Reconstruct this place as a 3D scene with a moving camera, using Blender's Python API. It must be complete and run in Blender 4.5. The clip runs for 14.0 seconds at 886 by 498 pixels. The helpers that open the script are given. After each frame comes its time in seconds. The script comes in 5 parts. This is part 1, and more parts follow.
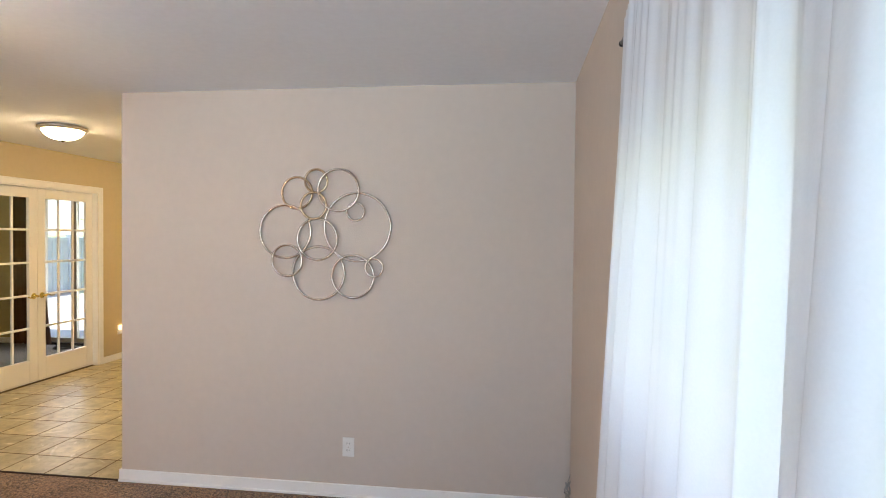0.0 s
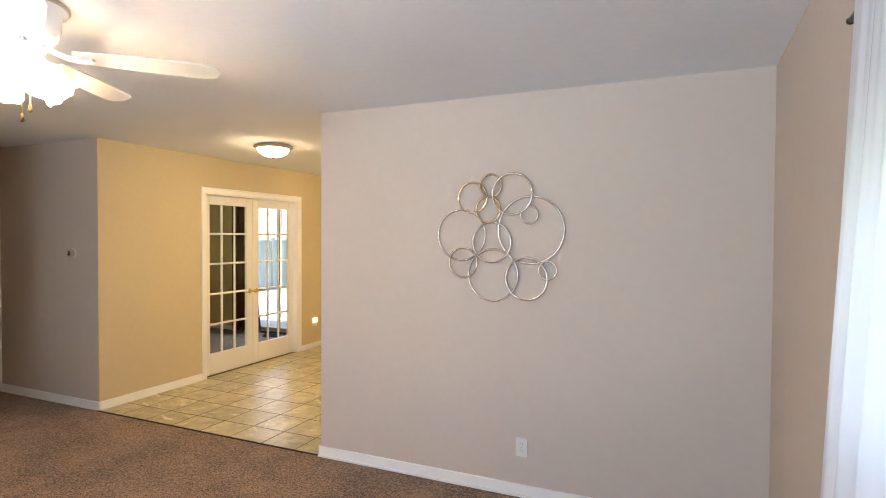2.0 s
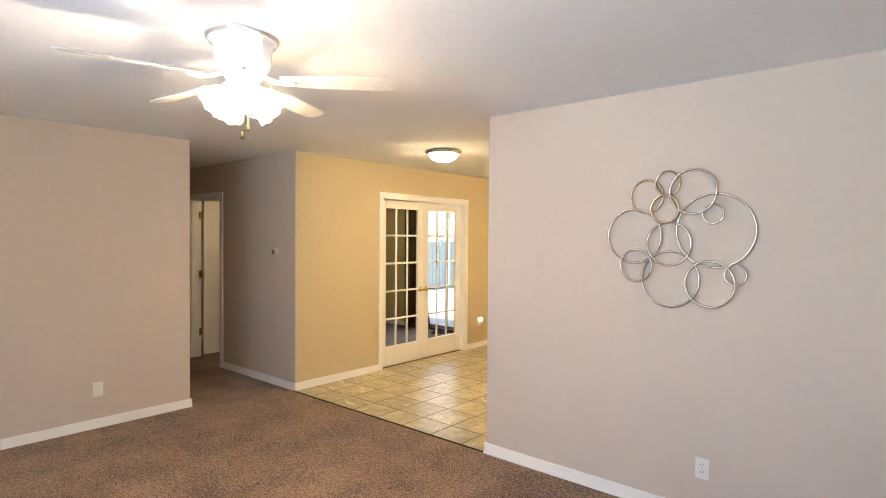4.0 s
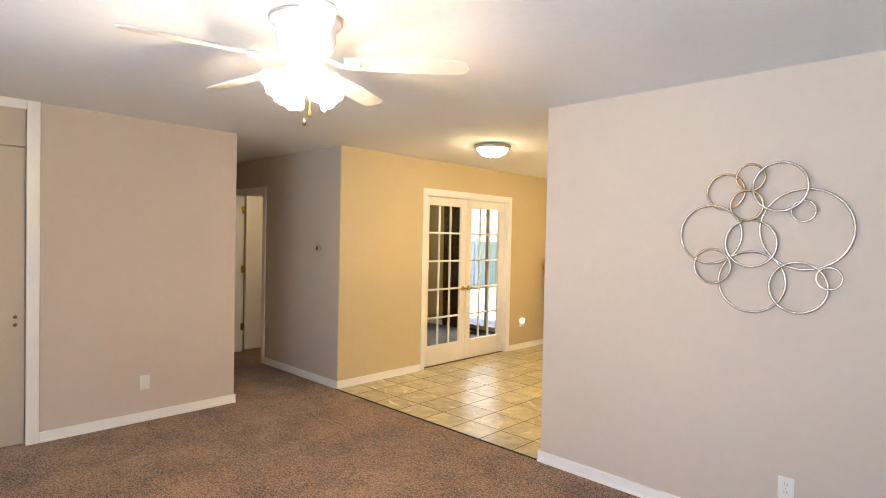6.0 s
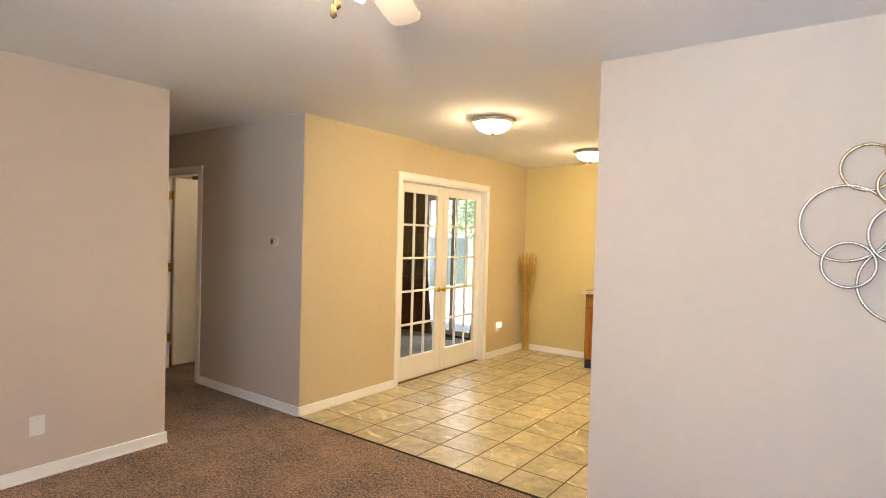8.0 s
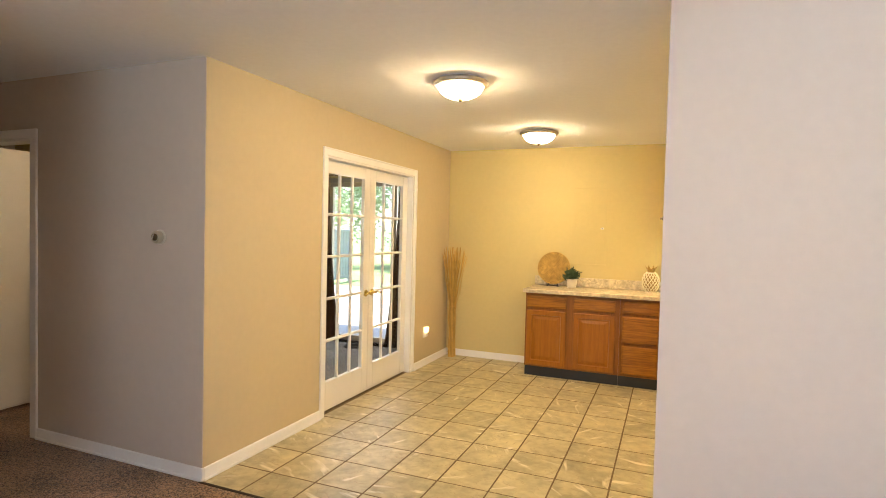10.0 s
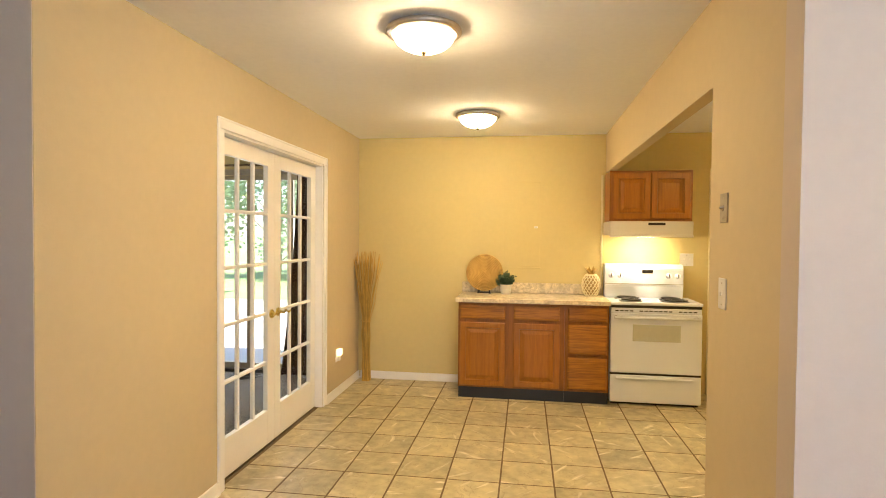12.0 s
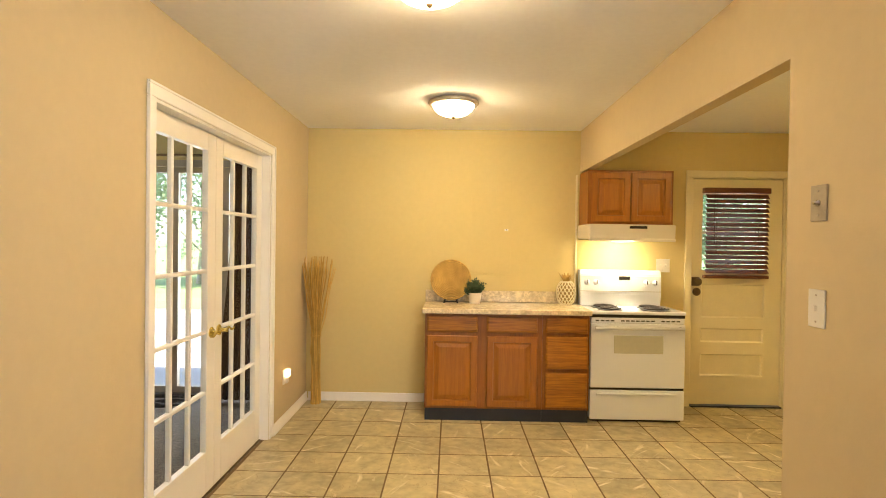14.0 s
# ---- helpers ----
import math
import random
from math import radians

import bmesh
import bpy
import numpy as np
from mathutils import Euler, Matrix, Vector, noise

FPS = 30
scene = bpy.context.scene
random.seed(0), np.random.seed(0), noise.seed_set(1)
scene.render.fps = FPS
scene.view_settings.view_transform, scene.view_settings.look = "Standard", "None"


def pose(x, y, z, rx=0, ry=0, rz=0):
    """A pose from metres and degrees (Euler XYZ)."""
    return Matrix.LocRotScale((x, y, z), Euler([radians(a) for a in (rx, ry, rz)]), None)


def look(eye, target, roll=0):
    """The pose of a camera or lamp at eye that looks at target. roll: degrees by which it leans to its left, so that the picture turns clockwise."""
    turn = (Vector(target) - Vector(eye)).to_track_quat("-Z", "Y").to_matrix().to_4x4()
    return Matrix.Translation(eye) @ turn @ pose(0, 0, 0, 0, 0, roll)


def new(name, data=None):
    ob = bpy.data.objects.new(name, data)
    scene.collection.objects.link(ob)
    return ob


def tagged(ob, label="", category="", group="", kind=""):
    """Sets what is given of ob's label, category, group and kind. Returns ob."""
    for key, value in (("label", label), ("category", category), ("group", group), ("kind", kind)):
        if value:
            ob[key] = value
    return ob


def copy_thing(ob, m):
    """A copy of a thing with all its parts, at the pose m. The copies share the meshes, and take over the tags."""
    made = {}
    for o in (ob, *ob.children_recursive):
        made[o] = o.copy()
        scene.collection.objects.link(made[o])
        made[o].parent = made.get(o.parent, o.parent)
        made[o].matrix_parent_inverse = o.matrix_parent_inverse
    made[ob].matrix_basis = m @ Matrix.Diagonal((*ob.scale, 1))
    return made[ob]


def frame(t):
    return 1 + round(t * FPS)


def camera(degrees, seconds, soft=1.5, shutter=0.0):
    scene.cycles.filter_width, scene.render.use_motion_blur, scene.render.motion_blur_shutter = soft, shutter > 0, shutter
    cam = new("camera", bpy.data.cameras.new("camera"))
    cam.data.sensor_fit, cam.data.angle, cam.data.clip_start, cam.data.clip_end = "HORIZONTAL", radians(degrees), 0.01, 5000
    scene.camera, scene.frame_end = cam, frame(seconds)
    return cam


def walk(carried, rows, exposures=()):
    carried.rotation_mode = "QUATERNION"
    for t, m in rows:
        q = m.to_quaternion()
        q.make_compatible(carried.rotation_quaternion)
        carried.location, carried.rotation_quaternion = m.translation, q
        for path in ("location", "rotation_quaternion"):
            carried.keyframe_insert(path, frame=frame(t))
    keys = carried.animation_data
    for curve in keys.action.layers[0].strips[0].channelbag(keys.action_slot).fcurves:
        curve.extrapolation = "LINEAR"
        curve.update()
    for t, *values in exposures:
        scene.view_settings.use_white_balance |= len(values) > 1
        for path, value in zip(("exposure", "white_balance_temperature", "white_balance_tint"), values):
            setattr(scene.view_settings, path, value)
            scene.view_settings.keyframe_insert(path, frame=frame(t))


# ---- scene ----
cam = camera(77.7, 14.0, soft=0.98)
PATH = [
    (0, (0.089, -0.062, 1.559), (-0.162, 1.921, 1.517), 0.6),
    (0.5, (0.076, -0.073, 1.555), (-0.303, 1.89, 1.508), 0.4),
    (1, (0.061, -0.088, 1.554), (-0.458, 1.843, 1.508), 0.2),
    (1.5, (0.043, -0.098, 1.556), (-0.615, 1.791, 1.512), 0.0),
    (2, (0.03, -0.11, 1.568), (-0.781, 1.718, 1.526), 0.3),
    (2.5, (0.018, -0.132, 1.569), (-0.925, 1.632, 1.529), 0.2),
    (3, (0.005, -0.153, 1.555), (-1.06, 1.539, 1.521), 0.3),
    (3.5, (0.012, -0.134, 1.552), (-1.18, 1.472, 1.516), 0.5),
    (4, (0.012, -0.12, 1.562), (-1.295, 1.393, 1.524), 0.4),
    (4.2, (0.003, -0.132, 1.561), (-1.339, 1.35, 1.526), 0.5),
    (6.3, (-0.33, -0.103, 1.522), (-1.717, 1.338, 1.482), 1.2),
    (6.5, (-0.42, -0.07, 1.512), (-1.79, 1.388, 1.474), 1.3),
    (7, (-0.68, 0.013, 1.496), (-1.991, 1.523, 1.456), 1.8),
    (7.2, (-0.79, 0.06, 1.49), (-2.081, 1.588, 1.451), 1.8),
    (9.5, (-2.083, 0.59, 1.48), (-2.965, 2.384, 1.412), 1.4),
    (10, (-2.319, 0.738, 1.482), (-3.079, 2.587, 1.417), 1.4),
    (10.5, (-2.54, 0.932, 1.488), (-3.195, 2.821, 1.431), 1.1),
    (11, (-2.745, 1.107, 1.474), (-3.294, 3.03, 1.424), 0.9),
    (11.5, (-2.952, 1.267, 1.458), (-3.375, 3.221, 1.412), 0.8),
    (12, (-3.095, 1.459, 1.454), (-3.391, 3.436, 1.408), 0.5),
    (12.5, (-3.231, 1.628, 1.449), (-3.397, 3.621, 1.41), 0.3),
    (13, (-3.34, 1.773, 1.446), (-3.443, 3.77, 1.409), 0.4),
    (13.5, (-3.436, 1.887, 1.437), (-3.493, 3.886, 1.407), 0.7),
    (14, (-3.487, 1.969, 1.433), (-3.516, 3.969, 1.409), 0.8),
]
walk(cam, [(t, look(eye, target, roll)) for t, eye, target, roll in PATH], exposures=[(0, 1.79), (1.5, 1.88), (3, 2.07), (4.2, 2.14), (7, 2.27), (9.5, 2.19), (12, 2.12), (14, 2.1)])

# ---- world, sun, large lights ----
world = bpy.data.worlds.new("world")
scene.world = world
world.use_nodes = True
wn = world.node_tree.nodes
sky = wn.new("ShaderNodeTexSky")
sky.sky_type, sky.sun_disc = "NISHITA", False
SUN_EL, SUN_AZ = 68.0, 205.0
sky.sun_elevation, sky.sun_rotation = radians(SUN_EL), radians(SUN_AZ)
world.node_tree.links.new(sky.outputs[0], wn["Background"].inputs[0])
wn["Background"].inputs[1].default_value = 0.15

sun = new("sun", bpy.data.lights.new("sun", "SUN"))
sun.data.energy, sun.data.angle, sun.data.color = 5.0, radians(0.5), (1.0, 0.95, 0.88)
az = radians(SUN_AZ)
sun.matrix_world = look((0, 0, 20), Vector((0, 0, 20)) - Vector((math.sin(az) * math.cos(radians(SUN_EL)), math.cos(az) * math.cos(radians(SUN_EL)), math.sin(radians(SUN_EL)))))


def area_lamp(name, m, sx, sy, watts, color, spread=180.0):
    lamp = bpy.data.lights.new(name, "AREA")
    lamp.shape, lamp.size, lamp.size_y, lamp.energy, lamp.color = "RECTANGLE", sx, sy, watts, color
    lamp.spread = radians(spread)
    ob = new(name, lamp)
    ob.matrix_world = m
    return ob


# sky light in the glazed openings; the rear window is unseen, added as fill
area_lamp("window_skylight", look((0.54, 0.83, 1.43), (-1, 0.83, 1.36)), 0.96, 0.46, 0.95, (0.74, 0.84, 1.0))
area_lamp("rear_window_fill", look((-1.2, -2.66, 1.45), (-1.15, 0, 3.1)), 2.6, 1.2, 21.5, (0.53, 0.73, 1.0), 112)
area_lamp("patio_skylight", look((-5.72, 6.99, 1.1), (-5.72, 5, 1.0)), 1.4, 1.9, 9, (0.88, 0.95, 1.0))
area_lamp("door_skylight", look((-0.97, 6.99, 1.55), (-0.97, 5, 1.5)), 0.5, 0.7, 0.8, (0.85, 0.93, 1.0))

# ---- materials ----
MATS = {}


def mat(name, color, rough=0.6, metal=0.0, vary=0.08, scale=6.0, bump=0.0, bump_scale=200.0, detail=4.0, rand=0.0, spec=0.5, color2=None, coat=0.0, lo=0.3, hi=0.7):
    """A paint-like surface: colour varied by two scales of noise, fine relief by bump."""
    m = bpy.data.materials.new(name)
    m.use_nodes = True
    n, l = m.node_tree.nodes, m.node_tree.links
    b = n["Principled BSDF"]
    b.inputs["Roughness"].default_value, b.inputs["Metallic"].default_value = rough, metal
    b.inputs["Specular IOR Level"].default_value = spec
    b.inputs["Coat Weight"].default_value = coat
    co = n.new("ShaderNodeTexCoord")
    big, fine = n.new("ShaderNodeTexNoise"), n.new("ShaderNodeTexNoise")
    big.inputs["Scale"].default_value, fine.inputs["Scale"].default_value = scale, scale * 18
    big.inputs["Detail"].default_value = fine.inputs["Detail"].default_value = detail
    for t in (big, fine):
        l.new(co.outputs["Object"], t.inputs["Vector"])
    add = n.new("ShaderNodeMath")
    add.operation = "MULTIPLY_ADD"
    add.inputs[1].default_value = 0.5
    l.new(fine.outputs["Fac"], add.inputs[0])
    half = n.new("ShaderNodeMath")
    half.operation, half.inputs[1].default_value = "MULTIPLY", 0.5
    l.new(big.outputs["Fac"], half.inputs[0])
    l.new(half.outputs[0], add.inputs[2])
    last = add
    if rand:
        info = n.new("ShaderNodeObjectInfo")
        r = n.new("ShaderNodeMath")
        r.operation, r.inputs[1].default_value = "MULTIPLY_ADD", rand
        l.new(info.outputs["Random"], r.inputs[0])
        l.new(last.outputs[0], r.inputs[2])
        last = r
    ramp = n.new("ShaderNodeMapRange")
    ramp.inputs["From Min"].default_value, ramp.inputs["From Max"].default_value = lo, hi + rand
    l.new(last.outputs[0], ramp.inputs["Value"])
    mix = n.new("ShaderNodeMix")
    mix.data_type = "RGBA"
    c2 = color2 or [c * (1 + vary) for c in color]
    c1 = color if color2 else [c * (1 - vary) for c in color]
    mix.inputs[6].default_value, mix.inputs[7].default_value = (*c1, 1), (*[min(1, c) for c in c2], 1)
    l.new(ramp.outputs[0], mix.inputs[0])
    l.new(mix.outputs[2], b.inputs["Base Color"])
    if bump:
        bn, bt = n.new("ShaderNodeBump"), n.new("ShaderNodeTexNoise")
        bt.inputs["Scale"].default_value, bt.inputs["Detail"].default_value = bump_scale, 3
        bn.inputs["Strength"].default_value, bn.inputs["Distance"].default_value = bump, 0.004
        l.new(co.outputs["Object"], bt.inputs["Vector"])
        l.new(bt.outputs["Fac"], bn.inputs["Height"])
        l.new(bn.outputs[0], b.inputs["Normal"])
    MATS[name] = m
    return m


def carpet_mat(name, dark, light):
    """Short twist pile: speckled yarn tips with deep relief."""
    m = mat(name, dark, 0.95, vary=0.3, scale=2.5, spec=0.1)
    n, l = m.node_tree.nodes, m.node_tree.links
    b = n["Principled BSDF"]
    co = n["Texture Coordinate"]
    vor = n.new("ShaderNodeTexVoronoi")
    vor.inputs["Scale"].default_value = 150.0
    warp = n.new("ShaderNodeTexNoise")
    warp.inputs["Scale"].default_value, warp.inputs["Detail"].default_value = 60, 4
    l.new(co.outputs["Object"], vor.inputs["Vector"])
    l.new(co.outputs["Object"], warp.inputs["Vector"])
    patch = n.new("ShaderNodeTexNoise")
    patch.inputs["Scale"].default_value, patch.inputs["Detail"].default_value = 3.0, 6
    l.new(co.outputs["Object"], patch.inputs["Vector"])
    sep = n.new("ShaderNodeSeparateColor")
    l.new(vor.outputs["Color"], sep.inputs[0])
    s1 = n.new("ShaderNodeMath")
    s1.operation = "ADD"
    l.new(sep.outputs[0], s1.inputs[0])
    l.new(warp.outputs["Fac"], s1.inputs[1])
    s2 = n.new("ShaderNodeMath")
    s2.operation = "ADD"
    l.new(s1.outputs[0], s2.inputs[0])
    l.new(patch.outputs["Fac"], s2.inputs[1])
    mr = n.new("ShaderNodeMapRange")
    mr.inputs["From Min"].default_value, mr.inputs["From Max"].default_value = 0.98, 2.08
    l.new(s2.outputs[0], mr.inputs["Value"])
    mix = n.new("ShaderNodeMix")
    mix.data_type = "RGBA"
    mix.inputs[6].default_value, mix.inputs[7].default_value = (*dark, 1), (*light, 1)
    l.new(mr.outputs[0], mix.inputs[0])
    l.new(mix.outputs[2], b.inputs["Base Color"])
    bn = n.new("ShaderNodeBump")
    bn.inputs["Strength"].default_value, bn.inputs["Distance"].default_value = 0.9, 0.009
    l.new(s1.outputs[0], bn.inputs["Height"])
    l.new(bn.outputs[0], b.inputs["Normal"])
    b.inputs["Sheen Weight"].default_value = 0.25
    return m


def wood_mat(name, dark, light, rough=0.4, axis=2, soft=0.0, fine=30.0):
    """Straight and cathedral grain, stretched along one axis, different on every board."""
    m = bpy.data.materials.new(name)
    m.use_nodes = True
    n, l = m.node_tree.nodes, m.node_tree.links
    b = n["Principled BSDF"]
    b.inputs["Roughness"].default_value = rough
    co, info = n.new("ShaderNodeTexCoord"), n.new("ShaderNodeObjectInfo")
    shift = n.new("ShaderNodeVectorMath")
    shift.operation = "MULTIPLY_ADD"
    l.new(info.outputs["Random"], shift.inputs[0])
    shift.inputs[1].default_value = (7.3, 3.1, 5.7)
    l.new(co.outputs["Object"], shift.inputs[2])
    mp = n.new("ShaderNodeMapping")
    sc = [fine, fine, fine]
    sc[axis] = fine * 0.05
    mp.inputs["Scale"].default_value = sc
    l.new(shift.outputs[0], mp.inputs["Vector"])
    n1, n2 = n.new("ShaderNodeTexNoise"), n.new("ShaderNodeTexNoise")
    n1.inputs["Scale"].default_value, n1.inputs["Detail"].default_value, n1.inputs["Distortion"].default_value = 0.45, 3, 1.2
    n2.inputs["Scale"].default_value, n2.inputs["Detail"].default_value = 6.0, 5
    l.new(mp.outputs[0], n1.inputs["Vector"])
    l.new(mp.outputs[0], n2.inputs["Vector"])
    bands = n.new("ShaderNodeMath")
    bands.operation, bands.inputs[1].default_value = "MULTIPLY", 26.0
    l.new(n1.outputs["Fac"], bands.inputs[0])
    sn = n.new("ShaderNodeMath")
    sn.operation = "SINE"
    l.new(bands.outputs[0], sn.inputs[0])
    mixv = n.new("ShaderNodeMath")
    mixv.operation, mixv.inputs[1].default_value = "MULTIPLY_ADD", 0.15
    l.new(sn.outputs[0], mixv.inputs[0])
    l.new(n2.outputs["Fac"], mixv.inputs[2])
    mr = n.new("ShaderNodeMapRange")
    mr.inputs["From Min"].default_value, mr.inputs["From Max"].default_value = 0.2 - soft, 0.85 + soft
    l.new(mixv.outputs[0], mr.inputs["Value"])
    mix = n.new("ShaderNodeMix")
    mix.data_type = "RGBA"
    mix.inputs[6].default_value, mix.inputs[7].default_value = (*dark, 1), (*light, 1)
    l.new(mr.outputs[0], mix.inputs[0])
    l.new(mix.outputs[2], b.inputs["Base Color"])
    bn = n.new("ShaderNodeBump")
    bn.inputs["Strength"].default_value, bn.inputs["Distance"].default_value = 0.15, 0.001
    l.new(mr.outputs[0], bn.inputs["Height"])
    l.new(bn.outputs[0], b.inputs["Normal"])
    return m


def stone_mat(name, base, vein, rough, scale, rand=0.0, width=0.06, vary=0.40):
    """Clouded body with thin pale or dark veins."""
    m = mat(name, base, rough, vary=vary, scale=scale, rand=rand, bump=0.06, bump_scale=25, lo=0.37, hi=0.63)
    n, l = m.node_tree.nodes, m.node_tree.links
    n["Noise Texture.001"].inputs["Scale"].default_value = scale * 3.5
    b = n["Principled BSDF"]
    co, info = n["Texture Coordinate"], n.new("ShaderNodeObjectInfo")
    shift = n.new("ShaderNodeVectorMath")
    shift.operation = "MULTIPLY_ADD"
    l.new(info.outputs["Random"], shift.inputs[0])
    shift.inputs[1].default_value = (13.0, 29.0, 7.0)
    l.new(co.outputs["Object"], shift.inputs[2])
    v = n.new("ShaderNodeTexNoise")
    v.inputs["Scale"].default_value, v.inputs["Detail"].default_value, v.inputs["Distortion"].default_value = scale * 0.9, 5, 1.6
    l.new(shift.outputs[0], v.inputs["Vector"])
    d = n.new("ShaderNodeMath")
    d.operation, d.inputs[1].default_value = "SUBTRACT", 0.5
    l.new(v.outputs["Fac"], d.inputs[0])
    a = n.new("ShaderNodeMath")
    a.operation = "ABSOLUTE"
    l.new(d.outputs[0], a.inputs[0])
    mr = n.new("ShaderNodeMapRange")
    mr.inputs["From Min"].default_value, mr.inputs["From Max"].default_value = 0.0, width
    mr.inputs["To Min"].default_value, mr.inputs["To Max"].default_value = 0.55, 0.0
    l.new(a.outputs[0], mr.inputs["Value"])
    mix = n.new("ShaderNodeMix")
    mix.data_type = "RGBA"
    mix.inputs[7].default_value = (*vein, 1)
    old = [k for k in l if k.to_socket == b.inputs["Base Color"]][0].from_socket
    l.new(old, mix.inputs[6])
    l.new(mr.outputs[0], mix.inputs[0])
    l.new(mix.outputs[2], b.inputs["Base Color"])
    for t in [k for k in n if k.bl_idname == "ShaderNodeTexNoise" and k != v][:2]:
        l.new(shift.outputs[0], t.inputs["Vector"])
    return m


def streak(m, color):
    """Sparse pale diagonal streaks, turned another way on every piece."""
    n, l = m.node_tree.nodes, m.node_tree.links
    b = n["Principled BSDF"]
    co, info = n["Texture Coordinate"], n.new("ShaderNodeObjectInfo")
    turn = n.new("ShaderNodeMath")
    turn.operation, turn.inputs[1].default_value = "MULTIPLY", 40.0
    l.new(info.outputs["Random"], turn.inputs[0])
    rot = n.new("ShaderNodeVectorRotate")
    rot.rotation_type = "Z_AXIS"
    l.new(co.outputs["Object"], rot.inputs["Vector"])
    l.new(turn.outputs[0], rot.inputs["Angle"])
    mp = n.new("ShaderNodeMapping")
    mp.inputs["Scale"].default_value = (3.0, 15.0, 1.0)
    l.new(rot.outputs[0], mp.inputs["Vector"])
    t = n.new("ShaderNodeTexNoise")
    t.noise_dimensions = "4D"
    t.inputs["Scale"].default_value, t.inputs["Detail"].default_value, t.inputs["Distortion"].default_value = 1.3, 3, 0.5
    l.new(mp.outputs[0], t.inputs["Vector"])
    l.new(turn.outputs[0], t.inputs["W"])
    mr = n.new("ShaderNodeMapRange")
    mr.inputs["From Min"].default_value, mr.inputs["From Max"].default_value = 0.60, 0.70
    mr.inputs["To Max"].default_value = 0.8
    l.new(t.outputs["Fac"], mr.inputs["Value"])
    mix = n.new("ShaderNodeMix")
    mix.data_type = "RGBA"
    mix.inputs[7].default_value = (*color, 1)
    old = [k for k in l if k.to_socket == b.inputs["Base Color"]][0].from_socket
    l.new(old, mix.inputs[6])
    l.new(mr.outputs[0], mix.inputs[0])
    l.new(mix.outputs[2], b.inputs["Base Color"])
    return m


def glow_mat(name, color, strength):
    m = bpy.data.materials.new(name)
    m.use_nodes = True
    b = m.node_tree.nodes["Principled BSDF"]
    b.inputs["Base Color"].default_value = (0.9, 0.88, 0.84, 1)
    b.inputs["Roughness"].default_value = 0.3
    b.inputs["Emission Color"].default_value = (*color, 1)
    b.inputs["Emission Strength"].default_value = strength
    return m


def glass_mat(name, tint=(1, 1, 1), rough=0.0):
    """Thin window glass: clear, with a little gloss on it."""
    m = bpy.data.materials.new(name)
    m.use_nodes = True
    n, l = m.node_tree.nodes, m.node_tree.links
    n.remove(n["Principled BSDF"])
    tr, gl, mix = n.new("ShaderNodeBsdfTransparent"), n.new("ShaderNodeBsdfGlossy"), n.new("ShaderNodeMixShader")
    tr.inputs[0].default_value = (*tint, 1)
    gl.inputs["Roughness"].default_value = rough
    mix.inputs[0].default_value = 0.035
    l.new(tr.outputs[0], mix.inputs[1])
    l.new(gl.outputs[0], mix.inputs[2])
    l.new(mix.outputs[0], n["Material Output"].inputs[0])
    return m


def cloth_mat(name, color, through_amount, clear):
    """Woven cloth that lets light through."""
    m = bpy.data.materials.new(name)
    m.use_nodes = True
    n, l = m.node_tree.nodes, m.node_tree.links
    n.remove(n["Principled BSDF"])
    co, weave = n.new("ShaderNodeTexCoord"), n.new("ShaderNodeTexNoise")
    weave.inputs["Scale"].default_value = 260
    l.new(co.outputs["Object"], weave.inputs["Vector"])
    cr = n.new("ShaderNodeMix")
    cr.data_type = "RGBA"
    cr.inputs[6].default_value, cr.inputs[7].default_value = (*[c * 0.94 for c in color], 1), (*color, 1)
    l.new(weave.outputs["Fac"], cr.inputs[0])
    d, t, c = n.new("ShaderNodeBsdfDiffuse"), n.new("ShaderNodeBsdfTranslucent"), n.new("ShaderNodeBsdfTransparent")
    for s in (d, t):
        l.new(cr.outputs[2], s.inputs[0])
    m1, m2 = n.new("ShaderNodeMixShader"), n.new("ShaderNodeMixShader")
    m1.inputs[0].default_value, m2.inputs[0].default_value = through_amount, clear
    l.new(d.outputs[0], m1.inputs[1])
    l.new(t.outputs[0], m1.inputs[2])
    l.new(m1.outputs[0], m2.inputs[1])
    l.new(c.outputs[0], m2.inputs[2])
    l.new(m2.outputs[0], n["Material Output"].inputs[0])
    return m


WALL = mat("wall_paint", (0.61, 0.525, 0.46), 0.75, vary=0.03, scale=1.2, bump=0.13, bump_scale=110, spec=0.25)
# wall colour set room by room, yellower towards the kitchen
KITCHEN_WALL = mat("kitchen_wall_tint", (0.655, 0.54, 0.255), 0.75, vary=0.03, scale=1.2, bump=0.13, bump_scale=110, spec=0.25)
DINING_WALL = mat("dining_wall_tint", (0.61, 0.503, 0.322), 0.75, vary=0.03, scale=1.2, bump=0.13, bump_scale=110, spec=0.25)
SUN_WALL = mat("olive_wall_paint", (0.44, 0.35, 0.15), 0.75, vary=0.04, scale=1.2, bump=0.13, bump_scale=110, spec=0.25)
CEIL = mat("ceiling_paint", (0.88, 0.90, 0.95), 0.9, vary=0.03, scale=1.5, bump=0.2, bump_scale=34, spec=0.2)
TRIM = mat("white_trim_paint", (0.90, 0.88, 0.86), 0.35, vary=0.03, scale=8, bump=0.05, bump_scale=90)
DOORW = mat("white_door_paint", (0.85, 0.82, 0.77), 0.4, vary=0.03, scale=6, bump=0.08, bump_scale=70)
CREAM = mat("cream_door_paint", (0.80, 0.73, 0.49), 0.45, vary=0.05, scale=6, bump=0.1, bump_scale=60)
TAN = mat("tan_door_paint", (0.56, 0.47, 0.37), 0.5, vary=0.03, scale=5, bump=0.06, bump_scale=60)
